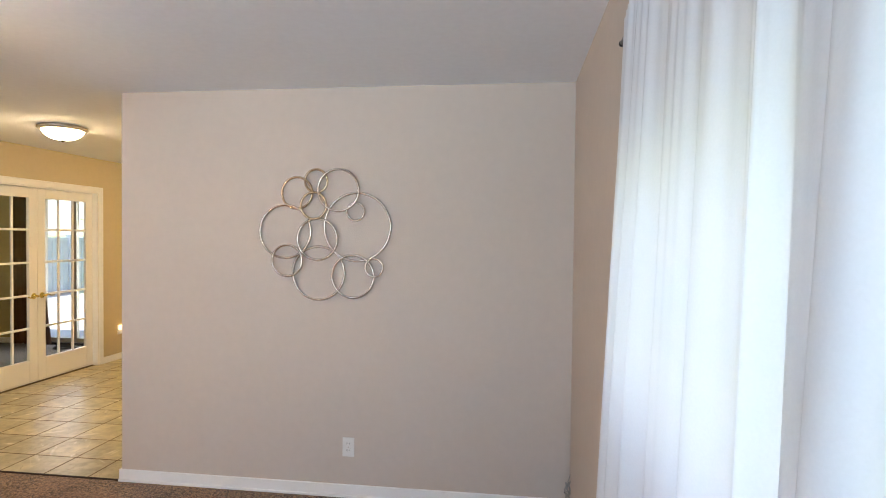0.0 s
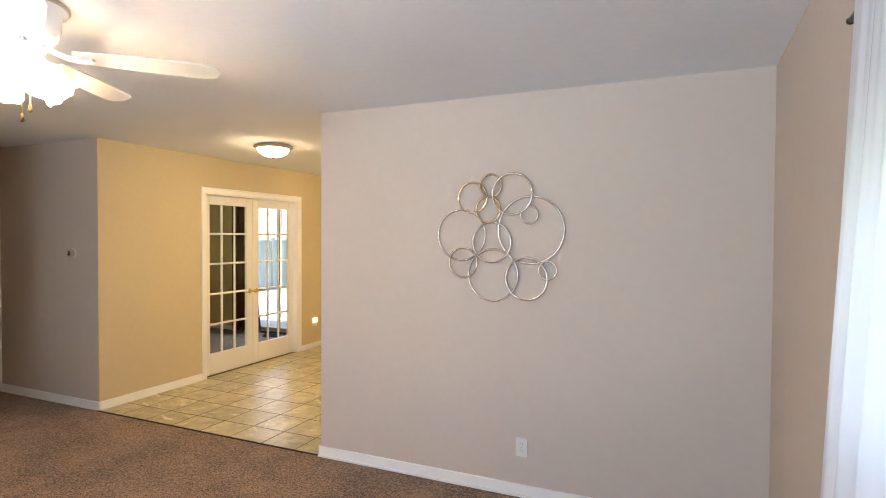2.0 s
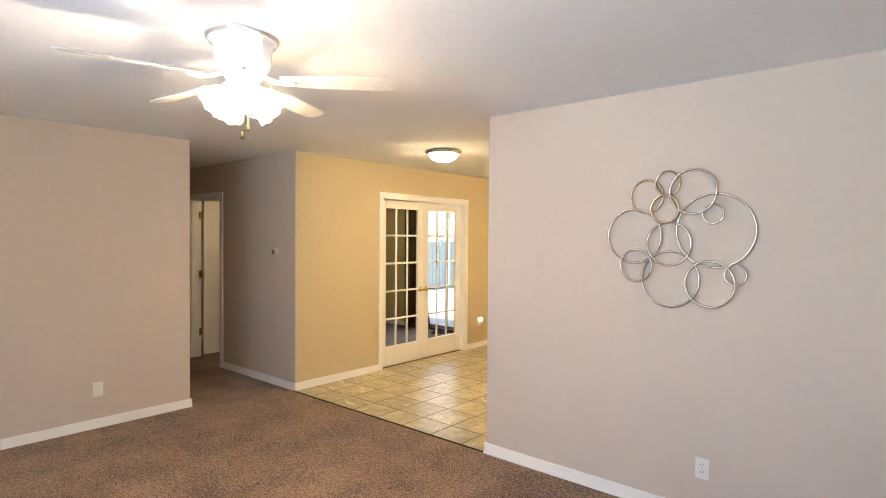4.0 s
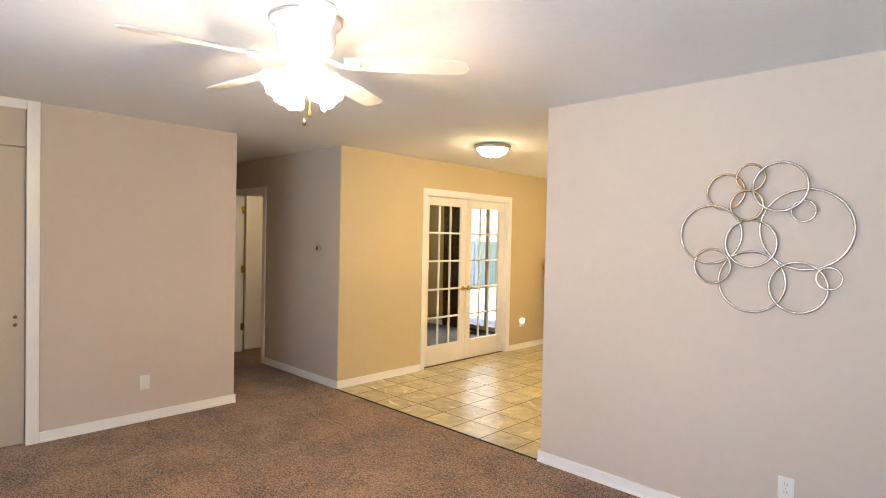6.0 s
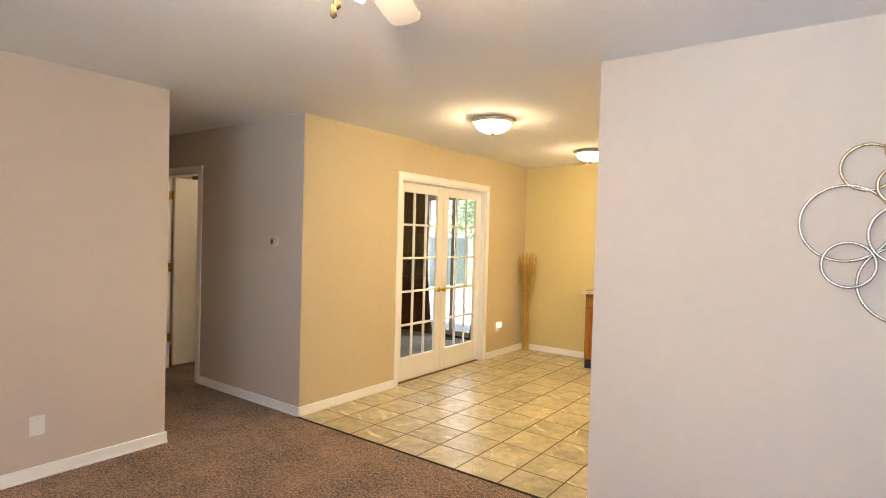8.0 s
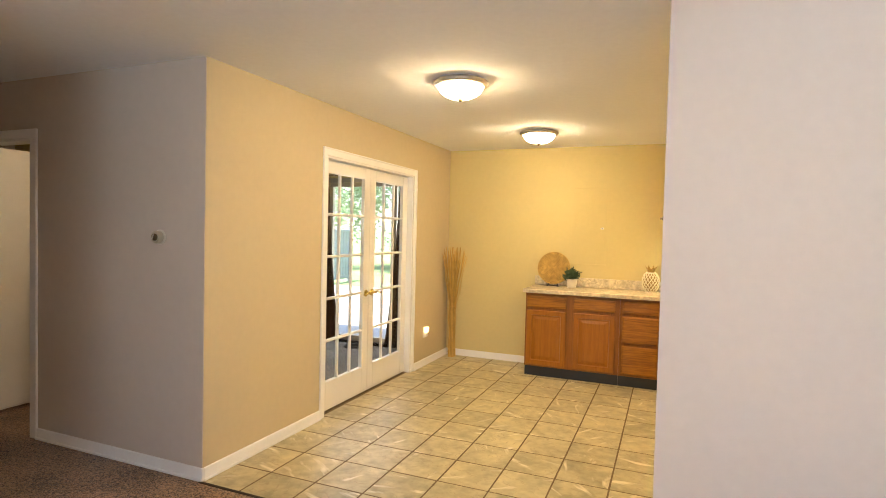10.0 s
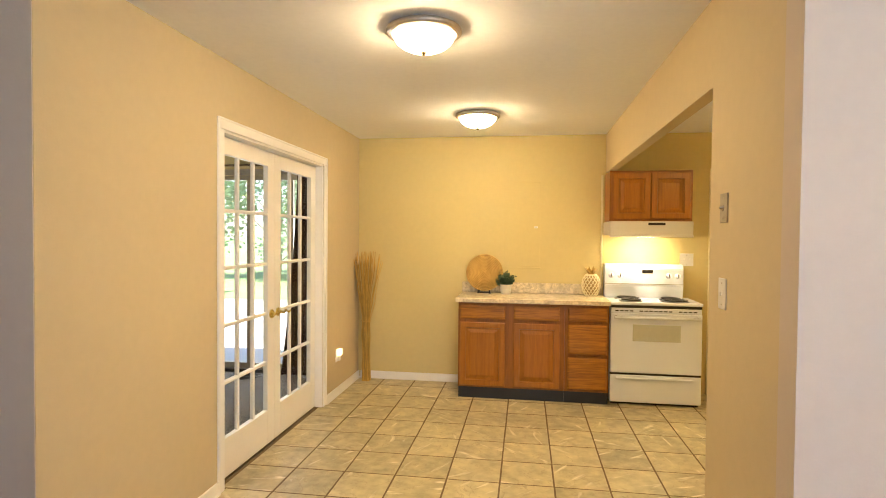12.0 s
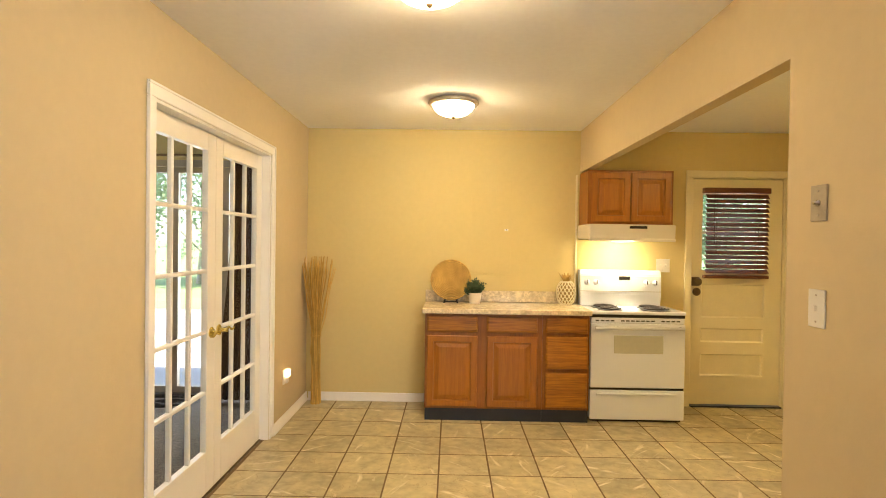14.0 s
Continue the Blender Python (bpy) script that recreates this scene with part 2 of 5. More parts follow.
CARPET = carpet_mat("brown_carpet", (0.030, 0.015, 0.007), (0.46, 0.278, 0.158))
CARPET_GREY = carpet_mat("grey_carpet", (0.06, 0.048, 0.04), (0.30, 0.26, 0.22))
TILE = streak(stone_mat("ceramic_tile", (0.475, 0.412, 0.25), (0.30, 0.22, 0.125), 0.35, 4.2, rand=0.14, width=0.010), (0.86, 0.78, 0.62))
GROUT = mat("tile_grout", (0.17, 0.115, 0.065), 0.9, vary=0.25, scale=14)
# frame darker than the door oak: shade of the door gaps in its colour
OAK_SHADED = wood_mat("oak_shaded", (0.19, 0.062, 0.004), (0.36, 0.130, 0.009), 0.42, 2, 0.2)
OAK = wood_mat("oak_upright", (0.25, 0.082, 0.004), (0.44, 0.165, 0.010), 0.34, 2, 0.25)
OAK_FLAT = wood_mat("oak_lying", (0.22, 0.076, 0.004), (0.49, 0.195, 0.013), 0.34, 0)
COUNTER = stone_mat("marbled_laminate", (0.72, 0.615, 0.43), (0.42, 0.33, 0.21), 0.2, 13.0, width=0.06, vary=0.22)
KICK = mat("black_kick_vinyl", (0.018, 0.02, 0.026), 0.45, vary=0.2, scale=9)
ENAMEL = mat("white_enamel", (0.82, 0.87, 1.0), 0.18, vary=0.015, scale=4, coat=0.3)
HOODW = mat("hood_enamel", (0.74, 0.71, 0.65), 0.3, vary=0.02, scale=5)
BLADE = mat("fan_blade_paint", (0.62, 0.60, 0.58), 0.45, vary=0.04, scale=9)
BLACK = mat("black_metal", (0.015, 0.014, 0.013), 0.35, vary=0.2, scale=20)
COIL = mat("coil_steel", (0.03, 0.027, 0.025), 0.5, metal=0.6, vary=0.3, scale=30)
CHROME = mat("chrome", (0.62, 0.61, 0.6), 0.12, metal=1.0, vary=0.03, scale=10)
NICKEL = mat("brushed_nickel", (0.55, 0.50, 0.45), 0.45, metal=1.0, vary=0.08, scale=30)
BRASS = mat("polished_brass", (0.72, 0.56, 0.17), 0.14, metal=1.0, vary=0.08, scale=30)
OLDBRASS = mat("dark_brass", (0.16, 0.11, 0.05), 0.4, metal=0.8, vary=0.3, scale=30)
SILVER = mat("silver_leaf", (0.57, 0.495, 0.425), 0.19, metal=1.0, vary=0.22, scale=25, bump=0.3, bump_scale=160)
GOLD = mat("champagne_leaf", (0.56, 0.42, 0.27), 0.18, metal=1.0, vary=0.2, scale=25, bump=0.3, bump_scale=160)
PLASTIC = mat("white_plastic", (0.78, 0.77, 0.74), 0.35, vary=0.02, scale=10)
GREYGLASS = mat("oven_window_glass", (0.56, 0.57, 0.50), 0.12, vary=0.04, scale=30)
DARKSLOT = mat("dark_slot", (0.02, 0.018, 0.016), 0.7, vary=0.2, scale=30)
REED = mat("dried_reed", (0.55, 0.35, 0.08), 0.6, vary=0.45, scale=20, rand=0.5, bump=0.2, bump_scale=120)
WICKER = mat("woven_seagrass", (0.54, 0.34, 0.085), 0.8, vary=0.5, lo=0.38, hi=0.62, scale=16, bump=0.4, bump_scale=180)
LEAF = mat("leaf_green", (0.035, 0.075, 0.03), 0.5, vary=0.4, scale=30, rand=0.2)
CERAMIC = mat("white_ceramic", (0.74, 0.69, 0.58), 0.4, vary=0.05, scale=14)
BLIND = wood_mat("mahogany_slat", (0.085, 0.024, 0.010), (0.19, 0.060, 0.022), 0.35, 0)
DRAPE = mat("brown_drape", (0.07, 0.034, 0.018), 0.9, vary=0.2, scale=12, bump=0.2, bump_scale=200)
TANFRAME = mat("tan_window_frame", (0.42, 0.37, 0.29), 0.5, vary=0.06, scale=8)
GLASS = glass_mat("window_glass")
SHEER = cloth_mat("white_sheer", (0.79, 0.80, 0.84), 0.30, 0.015)
DOME = glow_mat("lit_alabaster_glass", (1.0, 0.735, 0.40), 21.5)
# glass of the two unseen fill lamps: hall room, then kitchen
DOME_HALL_FILL = glow_mat("hall_fill_glass", (1.0, 0.78, 0.50), 8.0)
DOME_KITCHEN_FILL = glow_mat("kitchen_fill_glass", (1.0, 0.68, 0.26), 20.0)
TULIP = glow_mat("lit_frosted_glass", (1.0, 0.74, 0.48), 3.2)
BULB = glow_mat("lit_bulb", (1.0, 0.75, 0.50), 210.0)
HOODLAMP = glow_mat("lit_hood_lens", (1.0, 0.80, 0.46), 34.0)
NIGHT = glow_mat("lit_night_light", (1.0, 0.62, 0.26), 0.9)
GRASS = mat("lawn_grass", (0.17, 0.24, 0.09), 0.9, vary=0.4, scale=1.2, bump=0.8, bump_scale=40)
CONCRETE = mat("patio_concrete", (0.45, 0.44, 0.42), 0.85, vary=0.1, scale=3, bump=0.3, bump_scale=50)
BARK = mat("tree_bark", (0.38, 0.34, 0.28), 0.9, vary=0.3, scale=8, bump=0.8, bump_scale=30)
CROWN = cloth_mat("tree_leaf", (0.33, 0.43, 0.28), 0.5, 0.0)
JACKMETAL = mat("aged_steel_plate", (0.40, 0.35, 0.27), 0.5, metal=0.35, vary=0.15, scale=30)

# ---- building helpers ----
ORIGIN = {}


def thing(name, at, label, category, group="", kind=""):
    ob = new(name)
    ob.empty_display_size = 0.1
    ob.location = at
    ORIGIN[ob] = Vector(at)
    return tagged(ob, label, category, group, kind)


def part(name, bm, material, parent=None, label="", smooth=False):
    """Links a bmesh, drawn in the place's coordinates, as one mesh under a thing or part."""
    o = ORIGIN.get(parent, Vector((0, 0, 0)))
    bmesh.ops.translate(bm, verts=bm.verts, vec=-o)
    me = bpy.data.meshes.new(name)
    bm.to_mesh(me)
    bm.free()
    for p in me.polygons:
        p.use_smooth = smooth
    for m in material if isinstance(material, (list, tuple)) else [material]:
        me.materials.append(m)
    ob = new(name, me)
    ob.parent = parent
    ORIGIN[ob] = o
    if label:
        tagged(ob, label)
    return ob


def struct(name, bm, material, label, category):
    return tagged(part(name, bm, material), label, category, kind="structure")


def solo(name, bm, material, label, category, group="", at=None, smooth=False):
    """A thing of one mesh, with its origin at its base."""
    vs = [v.co for v in bm.verts]
    o = Vector(at) if at else Vector((sum(v.x for v in vs) / len(vs), sum(v.y for v in vs) / len(vs), min(v.z for v in vs)))
    bmesh.ops.translate(bm, verts=bm.verts, vec=-o)
    ob = part(name, bm, material, smooth=smooth)
    ob.location = o
    ORIGIN[ob] = o
    return tagged(ob, label, category, group)


def box(bm, x0, y0, z0, x1, y1, z1, bevel=0.0, seg=1):
    r = bmesh.ops.create_cube(bm, size=1.0, matrix=Matrix.Translation(((x0 + x1) / 2, (y0 + y1) / 2, (z0 + z1) / 2)) @ Matrix.Diagonal((abs(x1 - x0), abs(y1 - y0), abs(z1 - z0), 1)))
    if bevel:
        es = {e for v in r["verts"] for e in v.link_edges}
        bmesh.ops.bevel(bm, geom=list(es), offset=bevel, segments=seg, affect="EDGES", profile=0.5)
    return bm


def boxes(*rows, bevel=0.0):
    bm = bmesh.new()
    for r in rows:
        box(bm, *r, bevel=bevel)
    return bm


def spin(bm, profile, centre, axis="z", seg=40):
    """A turned solid: (radius, height) pairs along an axis from centre."""
    c, rings = Vector(centre), []
    for r, h in profile:
        ring = []
        for k in range(seg):
            a = 2 * math.pi * k / seg
            u, v = max(r, 1e-4) * math.cos(a), max(r, 1e-4) * math.sin(a)
            off = {"z": (u, v, h), "x": (h, u, v), "y": (u, h, v), "-y": (u, -h, v), "-x": (-h, u, v), "-z": (u, v, -h)}[axis]
            ring.append(bm.verts.new(c + Vector(off)))
        rings.append(ring)
    for a, b in zip(rings, rings[1:]):
        for k in range(seg):
            bm.faces.new((a[k], a[(k + 1) % seg], b[(k + 1) % seg], b[k]))
    for ring in (rings[0], rings[-1]):
        if len(ring) > 2:
            bm.faces.new(ring)
    bmesh.ops.recalc_face_normals(bm, faces=bm.faces)
    return bm


def tube(bm, points, radius, seg=8, tip=None):
    """A round bar along points; tip: the radius at the far end."""
    pts = [Vector(p) for p in points]
    tip = radius if tip is None else tip
    rings, side = [], None
    for i, p in enumerate(pts):
        d = (pts[min(i + 1, len(pts) - 1)] - pts[max(i - 1, 0)]).normalized()
        if side is None:
            side = d.orthogonal().normalized()
        side = (side - d * side.dot(d)).normalized()
        up = d.cross(side)
        r = radius + (tip - radius) * i / max(1, len(pts) - 1)
        rings.append([bm.verts.new(p + r * (math.cos(2 * math.pi * k / seg) * side + math.sin(2 * math.pi * k / seg) * up)) for k in range(seg)])
    for a, b in zip(rings, rings[1:]):
        for k in range(seg):
            bm.faces.new((a[k], a[(k + 1) % seg], b[(k + 1) % seg], b[k]))
    bm.faces.new(rings[0])
    bm.faces.new(rings[-1])
    return bm


def ring(bm, centre, radius, wire, normal="y", seg=64, sides=8):
    c, vs = Vector(centre), []
    for k in range(seg):
        a = 2 * math.pi * k / seg
        row = []
        for j in range(sides):
            b = 2 * math.pi * j / sides
            r, h = radius + wire * math.cos(b), wire * math.sin(b)
            off = (r * math.cos(a), h, r * math.sin(a)) if normal == "y" else (r * math.cos(a), r * math.sin(a), h)
            row.append(bm.verts.new(c + Vector(off)))
        vs.append(row)
    for k in range(seg):
        for j in range(sides):
            bm.faces.new((vs[k][j], vs[(k + 1) % seg][j], vs[(k + 1) % seg][(j + 1) % sides], vs[k][(j + 1) % sides]))
    bmesh.ops.recalc_face_normals(bm, faces=bm.faces)
    return bm


def panel_xz(bm, x0, z0, x1, z1, y, depth, steps, under=0.0):
    """A panel in the x-z plane that faces -y: nested frames, steps of (inset, how far behind y); under: the undercut of the back."""
    loops = []
    for inset, back in steps:
        loops.append([bm.verts.new((xx, y + back, zz)) for xx, zz in ((x0 + inset, z0 + inset), (x1 - inset, z0 + inset), (x1 - inset, z1 - inset), (x0 + inset, z1 - inset))])
    loops.insert(0, [bm.verts.new((xx, y + depth, zz)) for xx, zz in ((x0 + under, z0 + under), (x1 - under, z0 + under), (x1 - under, z1 - under), (x0 + under, z1 - under))])
    bm.faces.new(loops[0])
    for a, b in zip(loops, loops[1:]):
        for k in range(4):
            bm.faces.new((a[k], a[(k + 1) % 4], b[(k + 1) % 4], b[k]))
    bm.faces.new(loops[-1])
    bmesh.ops.recalc_face_normals(bm, faces=bm.faces)
    return bm



def wall_x(x0, x1, y0, y1, z0, z1, gaps):
    """One wall slab that runs along y, thin in x, with openings through it: gaps of (start, end, foot, head); a gap may reach an end or the floor."""
    return pierced("x", x0, x1, y0, y1, z0, z1, gaps)


def wall_y(y0, y1, x0, x1, z0, z1, gaps):
    """The same for a wall that runs along x, thin in y."""
    return pierced("y", y0, y1, x0, x1, z0, z1, gaps)


def pierced(thin, a0, a1, u0, u1, z0, z1, gaps):
    us = sorted({u0, u1} | {v for g in gaps for v in g[:2]})
    zs = sorted({z0, z1} | {v for g in gaps for v in g[2:]})
    bm, seen = bmesh.new(), {}

    def vert(u, z, a):
        key = (round(u, 5), round(z, 5), round(a, 5))
        if key not in seen:
            seen[key] = bm.verts.new((a, u, z) if thin == "x" else (u, a, z))
        return seen[key]

    def solid(i, j):
        if not (0 <= i < len(us) - 1 and 0 <= j < len(zs) - 1):
            return False
        u, z = (us[i] + us[i + 1]) / 2, (zs[j] + zs[j + 1]) / 2
        return not any(g[0] < u < g[1] and g[2] < z < g[3] for g in gaps)

    for i in range(len(us) - 1):
        for j in range(len(zs) - 1):
            if not solid(i, j):
                continue
            u, v, z, w = us[i], us[i + 1], zs[j], zs[j + 1]
            for a in (a0, a1):
                bm.faces.new((vert(u, z, a), vert(v, z, a), vert(v, w, a), vert(u, w, a)))
            for free, p, q in ((solid(i - 1, j), (u, z), (u, w)), (solid(i + 1, j), (v, z), (v, w)), (solid(i, j - 1), (u, z), (v, z)), (solid(i, j + 1), (u, w), (v, w))):
                if not free:
                    bm.faces.new((vert(*p, a0), vert(*q, a0), vert(*q, a1), vert(*p, a1)))
    bmesh.ops.recalc_face_normals(bm, faces=bm.faces)
    return bm


# ---- the plan, in metres ----
H = 2.44                      # ceiling
ART_Y, ART_X = 3.11, -2.345   # long living-room wall and its free end
FR_X = -4.778                 # wall of the french doors
HALL_Y = 3.13                 # thermostat wall
LEFT_X, LEFT_Y = -5.03, 2.172  # closet wall and its corner into the hall
BACK_Y = 6.893                # kitchen back wall
WIN_X = 0.43                  # window wall
KR_X = -0.43                  # kitchen side wall
OPEN_Y, OPEN_Z = 3.858, 2.072  # kitchen opening
REAR_Y = -2.6
T = 0.11
TD = 0.07                     # the thin divider and its header

B0 = -0.04
struct("wall_art", boxes((ART_X, ART_Y, B0, WIN_X, ART_Y + T, H)), WALL, "plain beige painted living room wall", "wall")
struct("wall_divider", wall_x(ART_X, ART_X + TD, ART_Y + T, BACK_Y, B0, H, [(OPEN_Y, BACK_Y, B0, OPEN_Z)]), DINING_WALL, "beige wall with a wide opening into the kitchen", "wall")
WY0, WY1, WSILL, WHEAD = 0.33, 1.34, 1.17, 1.74
struct("wall_window", wall_x(WIN_X, WIN_X + 0.14, REAR_Y, ART_Y + T, B0, H, [(WY0, WY1, WSILL, WHEAD)]), WALL, "beige painted wall behind the sheer curtains", "wall")
FD0, FD1, FDZ = 4.334, 5.886, 2.043
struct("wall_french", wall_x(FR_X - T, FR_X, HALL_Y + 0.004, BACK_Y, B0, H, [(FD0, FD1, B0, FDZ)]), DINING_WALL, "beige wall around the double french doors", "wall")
HD0, HD1 = -7.08, -6.32
struct("wall_hall_right", wall_y(HALL_Y, HALL_Y + T, -8.2, FR_X - 0.002, B0, H, [(HD0, HD1, B0, 2.04)]), WALL, "beige hallway wall with a thermostat", "wall")
CL0, CL1 = -0.26, 0.644
struct("wall_left", wall_x(LEFT_X - T, LEFT_X, REAR_Y, LEFT_Y, B0, H, [(CL0, CL1, B0, 2.405)]), WALL, "beige wall beside the closet", "wall")
struct("wall_hall_left", boxes((-8.2, LEFT_Y - T, B0, LEFT_X - T, LEFT_Y, H)), WALL, "beige hallway wall", "wall")
struct("wall_closet_back", boxes((LEFT_X - 0.75, CL0 - 0.1, B0, LEFT_X - 0.65, CL1 + 0.1, H)), WALL, "wall inside the closet", "wall")
struct("wall_hall_end", boxes((-8.3, LEFT_Y - T, B0, -8.2, 4.2, H)), WALL, "beige wall at the end of the hallway", "wall")
struct("wall_rear", wall_y(REAR_Y - T, REAR_Y, LEFT_X - T, WIN_X + 0.14, B0, H, [(-2.55, 0.15, 0.8, 2.1)]), WALL, "plain beige rear wall with an added window opening", "wall")
SD0, SD1, SDZ = -6.50, -5.02, 2.08
BD0, BD1, BDZ = -1.352, -0.532, 2.045
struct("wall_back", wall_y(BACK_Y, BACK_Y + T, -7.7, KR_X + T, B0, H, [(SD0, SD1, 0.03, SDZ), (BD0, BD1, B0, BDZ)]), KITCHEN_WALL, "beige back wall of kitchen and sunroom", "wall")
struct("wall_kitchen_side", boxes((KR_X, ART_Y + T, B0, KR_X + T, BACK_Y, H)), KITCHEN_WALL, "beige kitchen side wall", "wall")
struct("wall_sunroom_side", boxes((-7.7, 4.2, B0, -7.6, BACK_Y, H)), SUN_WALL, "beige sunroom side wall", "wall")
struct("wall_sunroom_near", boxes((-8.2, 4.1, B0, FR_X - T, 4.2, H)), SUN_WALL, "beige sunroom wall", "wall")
struct("ceiling", boxes((-8.3, REAR_Y - T, H, WIN_X + 0.14, BACK_Y + T, H + 0.12)), CEIL, "white textured ceiling", "ceiling")
struct("roof", boxes((-8.5, REAR_Y - 0.35, H + 0.13, WIN_X + 0.4, BACK_Y + 0.35, H + 0.3)), TANFRAME, "flat roof slab with shallow eaves", "roof")

struct("floor_carpet", boxes((-8.3, REAR_Y - T, -0.06, WIN_X + 0.14, ART_Y, 0.0)), CARPET, "brown speckled short pile carpet", "carpet")
struct("floor_hall_room", boxes((-8.3, ART_Y, -0.06, FR_X - 0.05, 4.15, -0.002)), CARPET, "brown carpet in the room off the hallway", "carpet")
struct("floor_sunroom", boxes((-8.3, 4.15, -0.06, FR_X - 0.05, BACK_Y + T, -0.002)), CARPET_GREY, "grey short pile carpet in the sunroom", "carpet")
tile_floor = struct("floor_tiled", boxes((FR_X - 0.05, ART_Y, -0.06, KR_X + T, BACK_Y + T, -0.0012)), GROUT, "beige ceramic tile floor with dark grout", "floor")
struct("trim_threshold", boxes((FR_X, ART_Y - 0.012, -0.01, ART_X, ART_Y + 0.006, 0.005), bevel=0.002), mat("dark_strip", (0.02, 0.012, 0.007), 0.8), "dark metal strip between carpet and tile", "threshold")


def baseboard(x0, y0, x1, y1, out):
    """White board along a wall; out: the side (dx, dy) it stands proud of."""
    h, t = 0.076, 0.014
    bm = bmesh.new()
    if y0 == y1:
        s = out[1]
        box(bm, x0, y0, 0, x1, y0 + s * t, h, bevel=0.004)
        box(bm, x0, y0 + s * t, 0, x1, y0 + s * (t + 0.009), 0.016, bevel=0.003)
    else:
        s = out[0]
        box(bm, x0, y0, 0, x0 + s * t, y1, h, bevel=0.004)
        box(bm, x0 + s * t, y0, 0, x0 + s * (t + 0.009), y1, 0.016, bevel=0.003)
    return struct("baseboard", bm, TRIM, "white painted baseboard", "baseboard")


baseboard(ART_X - 0.014, ART_Y, WIN_X, ART_Y, (0, -1))
baseboard(ART_X, ART_Y + 0.002, ART_X, OPEN_Y, (-1, 0))
baseboard(WIN_X, REAR_Y, WIN_X, ART_Y - 0.024, (-1, 0))
baseboard(FR_X, HALL_Y, FR_X, 4.276, (1, 0))
baseboard(FR_X, 5.95, FR_X, BACK_Y, (1, 0))
baseboard(-6.255, HALL_Y, FR_X + 0.014, HALL_Y, (0, -1))
baseboard(LEFT_X, 0.719, LEFT_X, LEFT_Y + 0.014, (1, 0))
baseboard(-8.2, LEFT_Y, LEFT_X, LEFT_Y, (0, 1))
baseboard(FR_X + 0.024, BACK_Y, -3.69, BACK_Y, (0, -1))
baseboard(-8.2, REAR_Y, WIN_X, REAR_Y, (0, 1))
baseboard(-7.6, BACK_Y, SD0 - 0.07, BACK_Y, (0, -1))

# ---- french doors ----
# casing and jamb
cas = bmesh.new()
for a, b in ((FD0 - 0.062, FD0 + 0.004), (FD1 - 0.004, FD1 + 0.062)):
    box(cas, FR_X, a, 0, FR_X + 0.011, b, 2.041, bevel=0.004)
box(cas, FR_X, FD0 - 0.062, 2.041, FR_X + 0.011, FD1 + 0.062, 2.106, bevel=0.004)
box(cas, FR_X + 0.011, FD0 - 0.062, 2.092, FR_X + 0.017, FD1 + 0.062, 2.106, bevel=0.003)
for a, b in ((FD0 - 0.062, FD0 - 0.048), (FD1 + 0.048, FD1 + 0.062)):
    box(cas, FR_X + 0.011, a, 0, FR_X + 0.017, b, 2.092, bevel=0.003)
struct("trim_french_casing", cas, TRIM, "white moulded door casing", "casing")
jam = boxes((FR_X - T - 0.005, FD0, 0, FR_X - 0.002, FD0 + 0.014, FDZ), (FR_X - T - 0.005, FD1 - 0.014, 0, FR_X - 0.002, FD1, FDZ), (FR_X - T - 0.005, FD0 + 0.014, FDZ - 0.014, FR_X - 0.002, FD1 - 0.014, FDZ))
struct("trim_french_jamb", jam, TRIM, "white painted door jamb", "jamb")


def french_leaf(name, y0, y1, label):
    """A leaf of fifteen panes, thin in x, from y0 to y1."""
    x0, x1, z0, z1 = FR_X - 0.098, FR_X - 0.062, 0.007, FDZ - 0.018
    st, top, bot, mun = 0.098, 0.10, 0.235, 0.022
    door = thing(name, ((x0 + x1) / 2, (y0 + y1) / 2, z0), label, "door", kind="structure")
    part("stile", box(bmesh.new(), x0, y0, z0, x1, y0 + st, z1, bevel=0.003), DOORW, door)
    part("stile", box(bmesh.new(), x0, y1 - st, z0, x1, y1, z1, bevel=0.003), DOORW, door)
    part("bottom_rail", box(bmesh.new(), x0, y0 + st, z0, x1, y1 - st, z0 + bot, bevel=0.003), DOORW, door)
    part("top_rail", box(bmesh.new(), x0, y0 + st, z1 - top, x1, y1 - st, z1, bevel=0.003), DOORW, door)
    gy0, gy1, gz0, gz1 = y0 + st, y1 - st, z0 + bot, z1 - top
    pw, ph = (gy1 - gy0 - 2 * mun) / 3, (gz1 - gz0 - 4 * mun) / 5
    for c in range(1, 3):
        a = gy0 + c * pw + (c - 1) * mun
        part("muntin", box(bmesh.new(), x0 + 0.005, a, gz0, x1 - 0.005, a + mun, gz1, bevel=0.005), DOORW, door)
    for r in range(1, 5):
        a = gz0 + r * ph + (r - 1) * mun
        part("muntin", box(bmesh.new(), x0 + 0.0035, gy0, a, x1 - 0.0035, gy1, a + mun, bevel=0.005), DOORW, door)
    xm = (x0 + x1) / 2
    for c in range(3):
        for r in range(5):
            a, b = gy0 + c * (pw + mun), gz0 + r * (ph + mun)
            pane = part("pane", boxes((xm - 0.0015, a - 0.004, b - 0.004, xm + 0.0015, a + pw + 0.004, b + ph + 0.004)), GLASS, door)
            pane.visible_shadow = False
    return door


YM = (FD0 + FD1) / 2
leaf_a = french_leaf("door_1", FD0 + 0.016, YM - 0.0015, "closed white french door leaf with fifteen glass panes")
leaf_b = french_leaf("door_2", YM + 0.0015, FD1 - 0.016, "closed white french door leaf beside its twin")


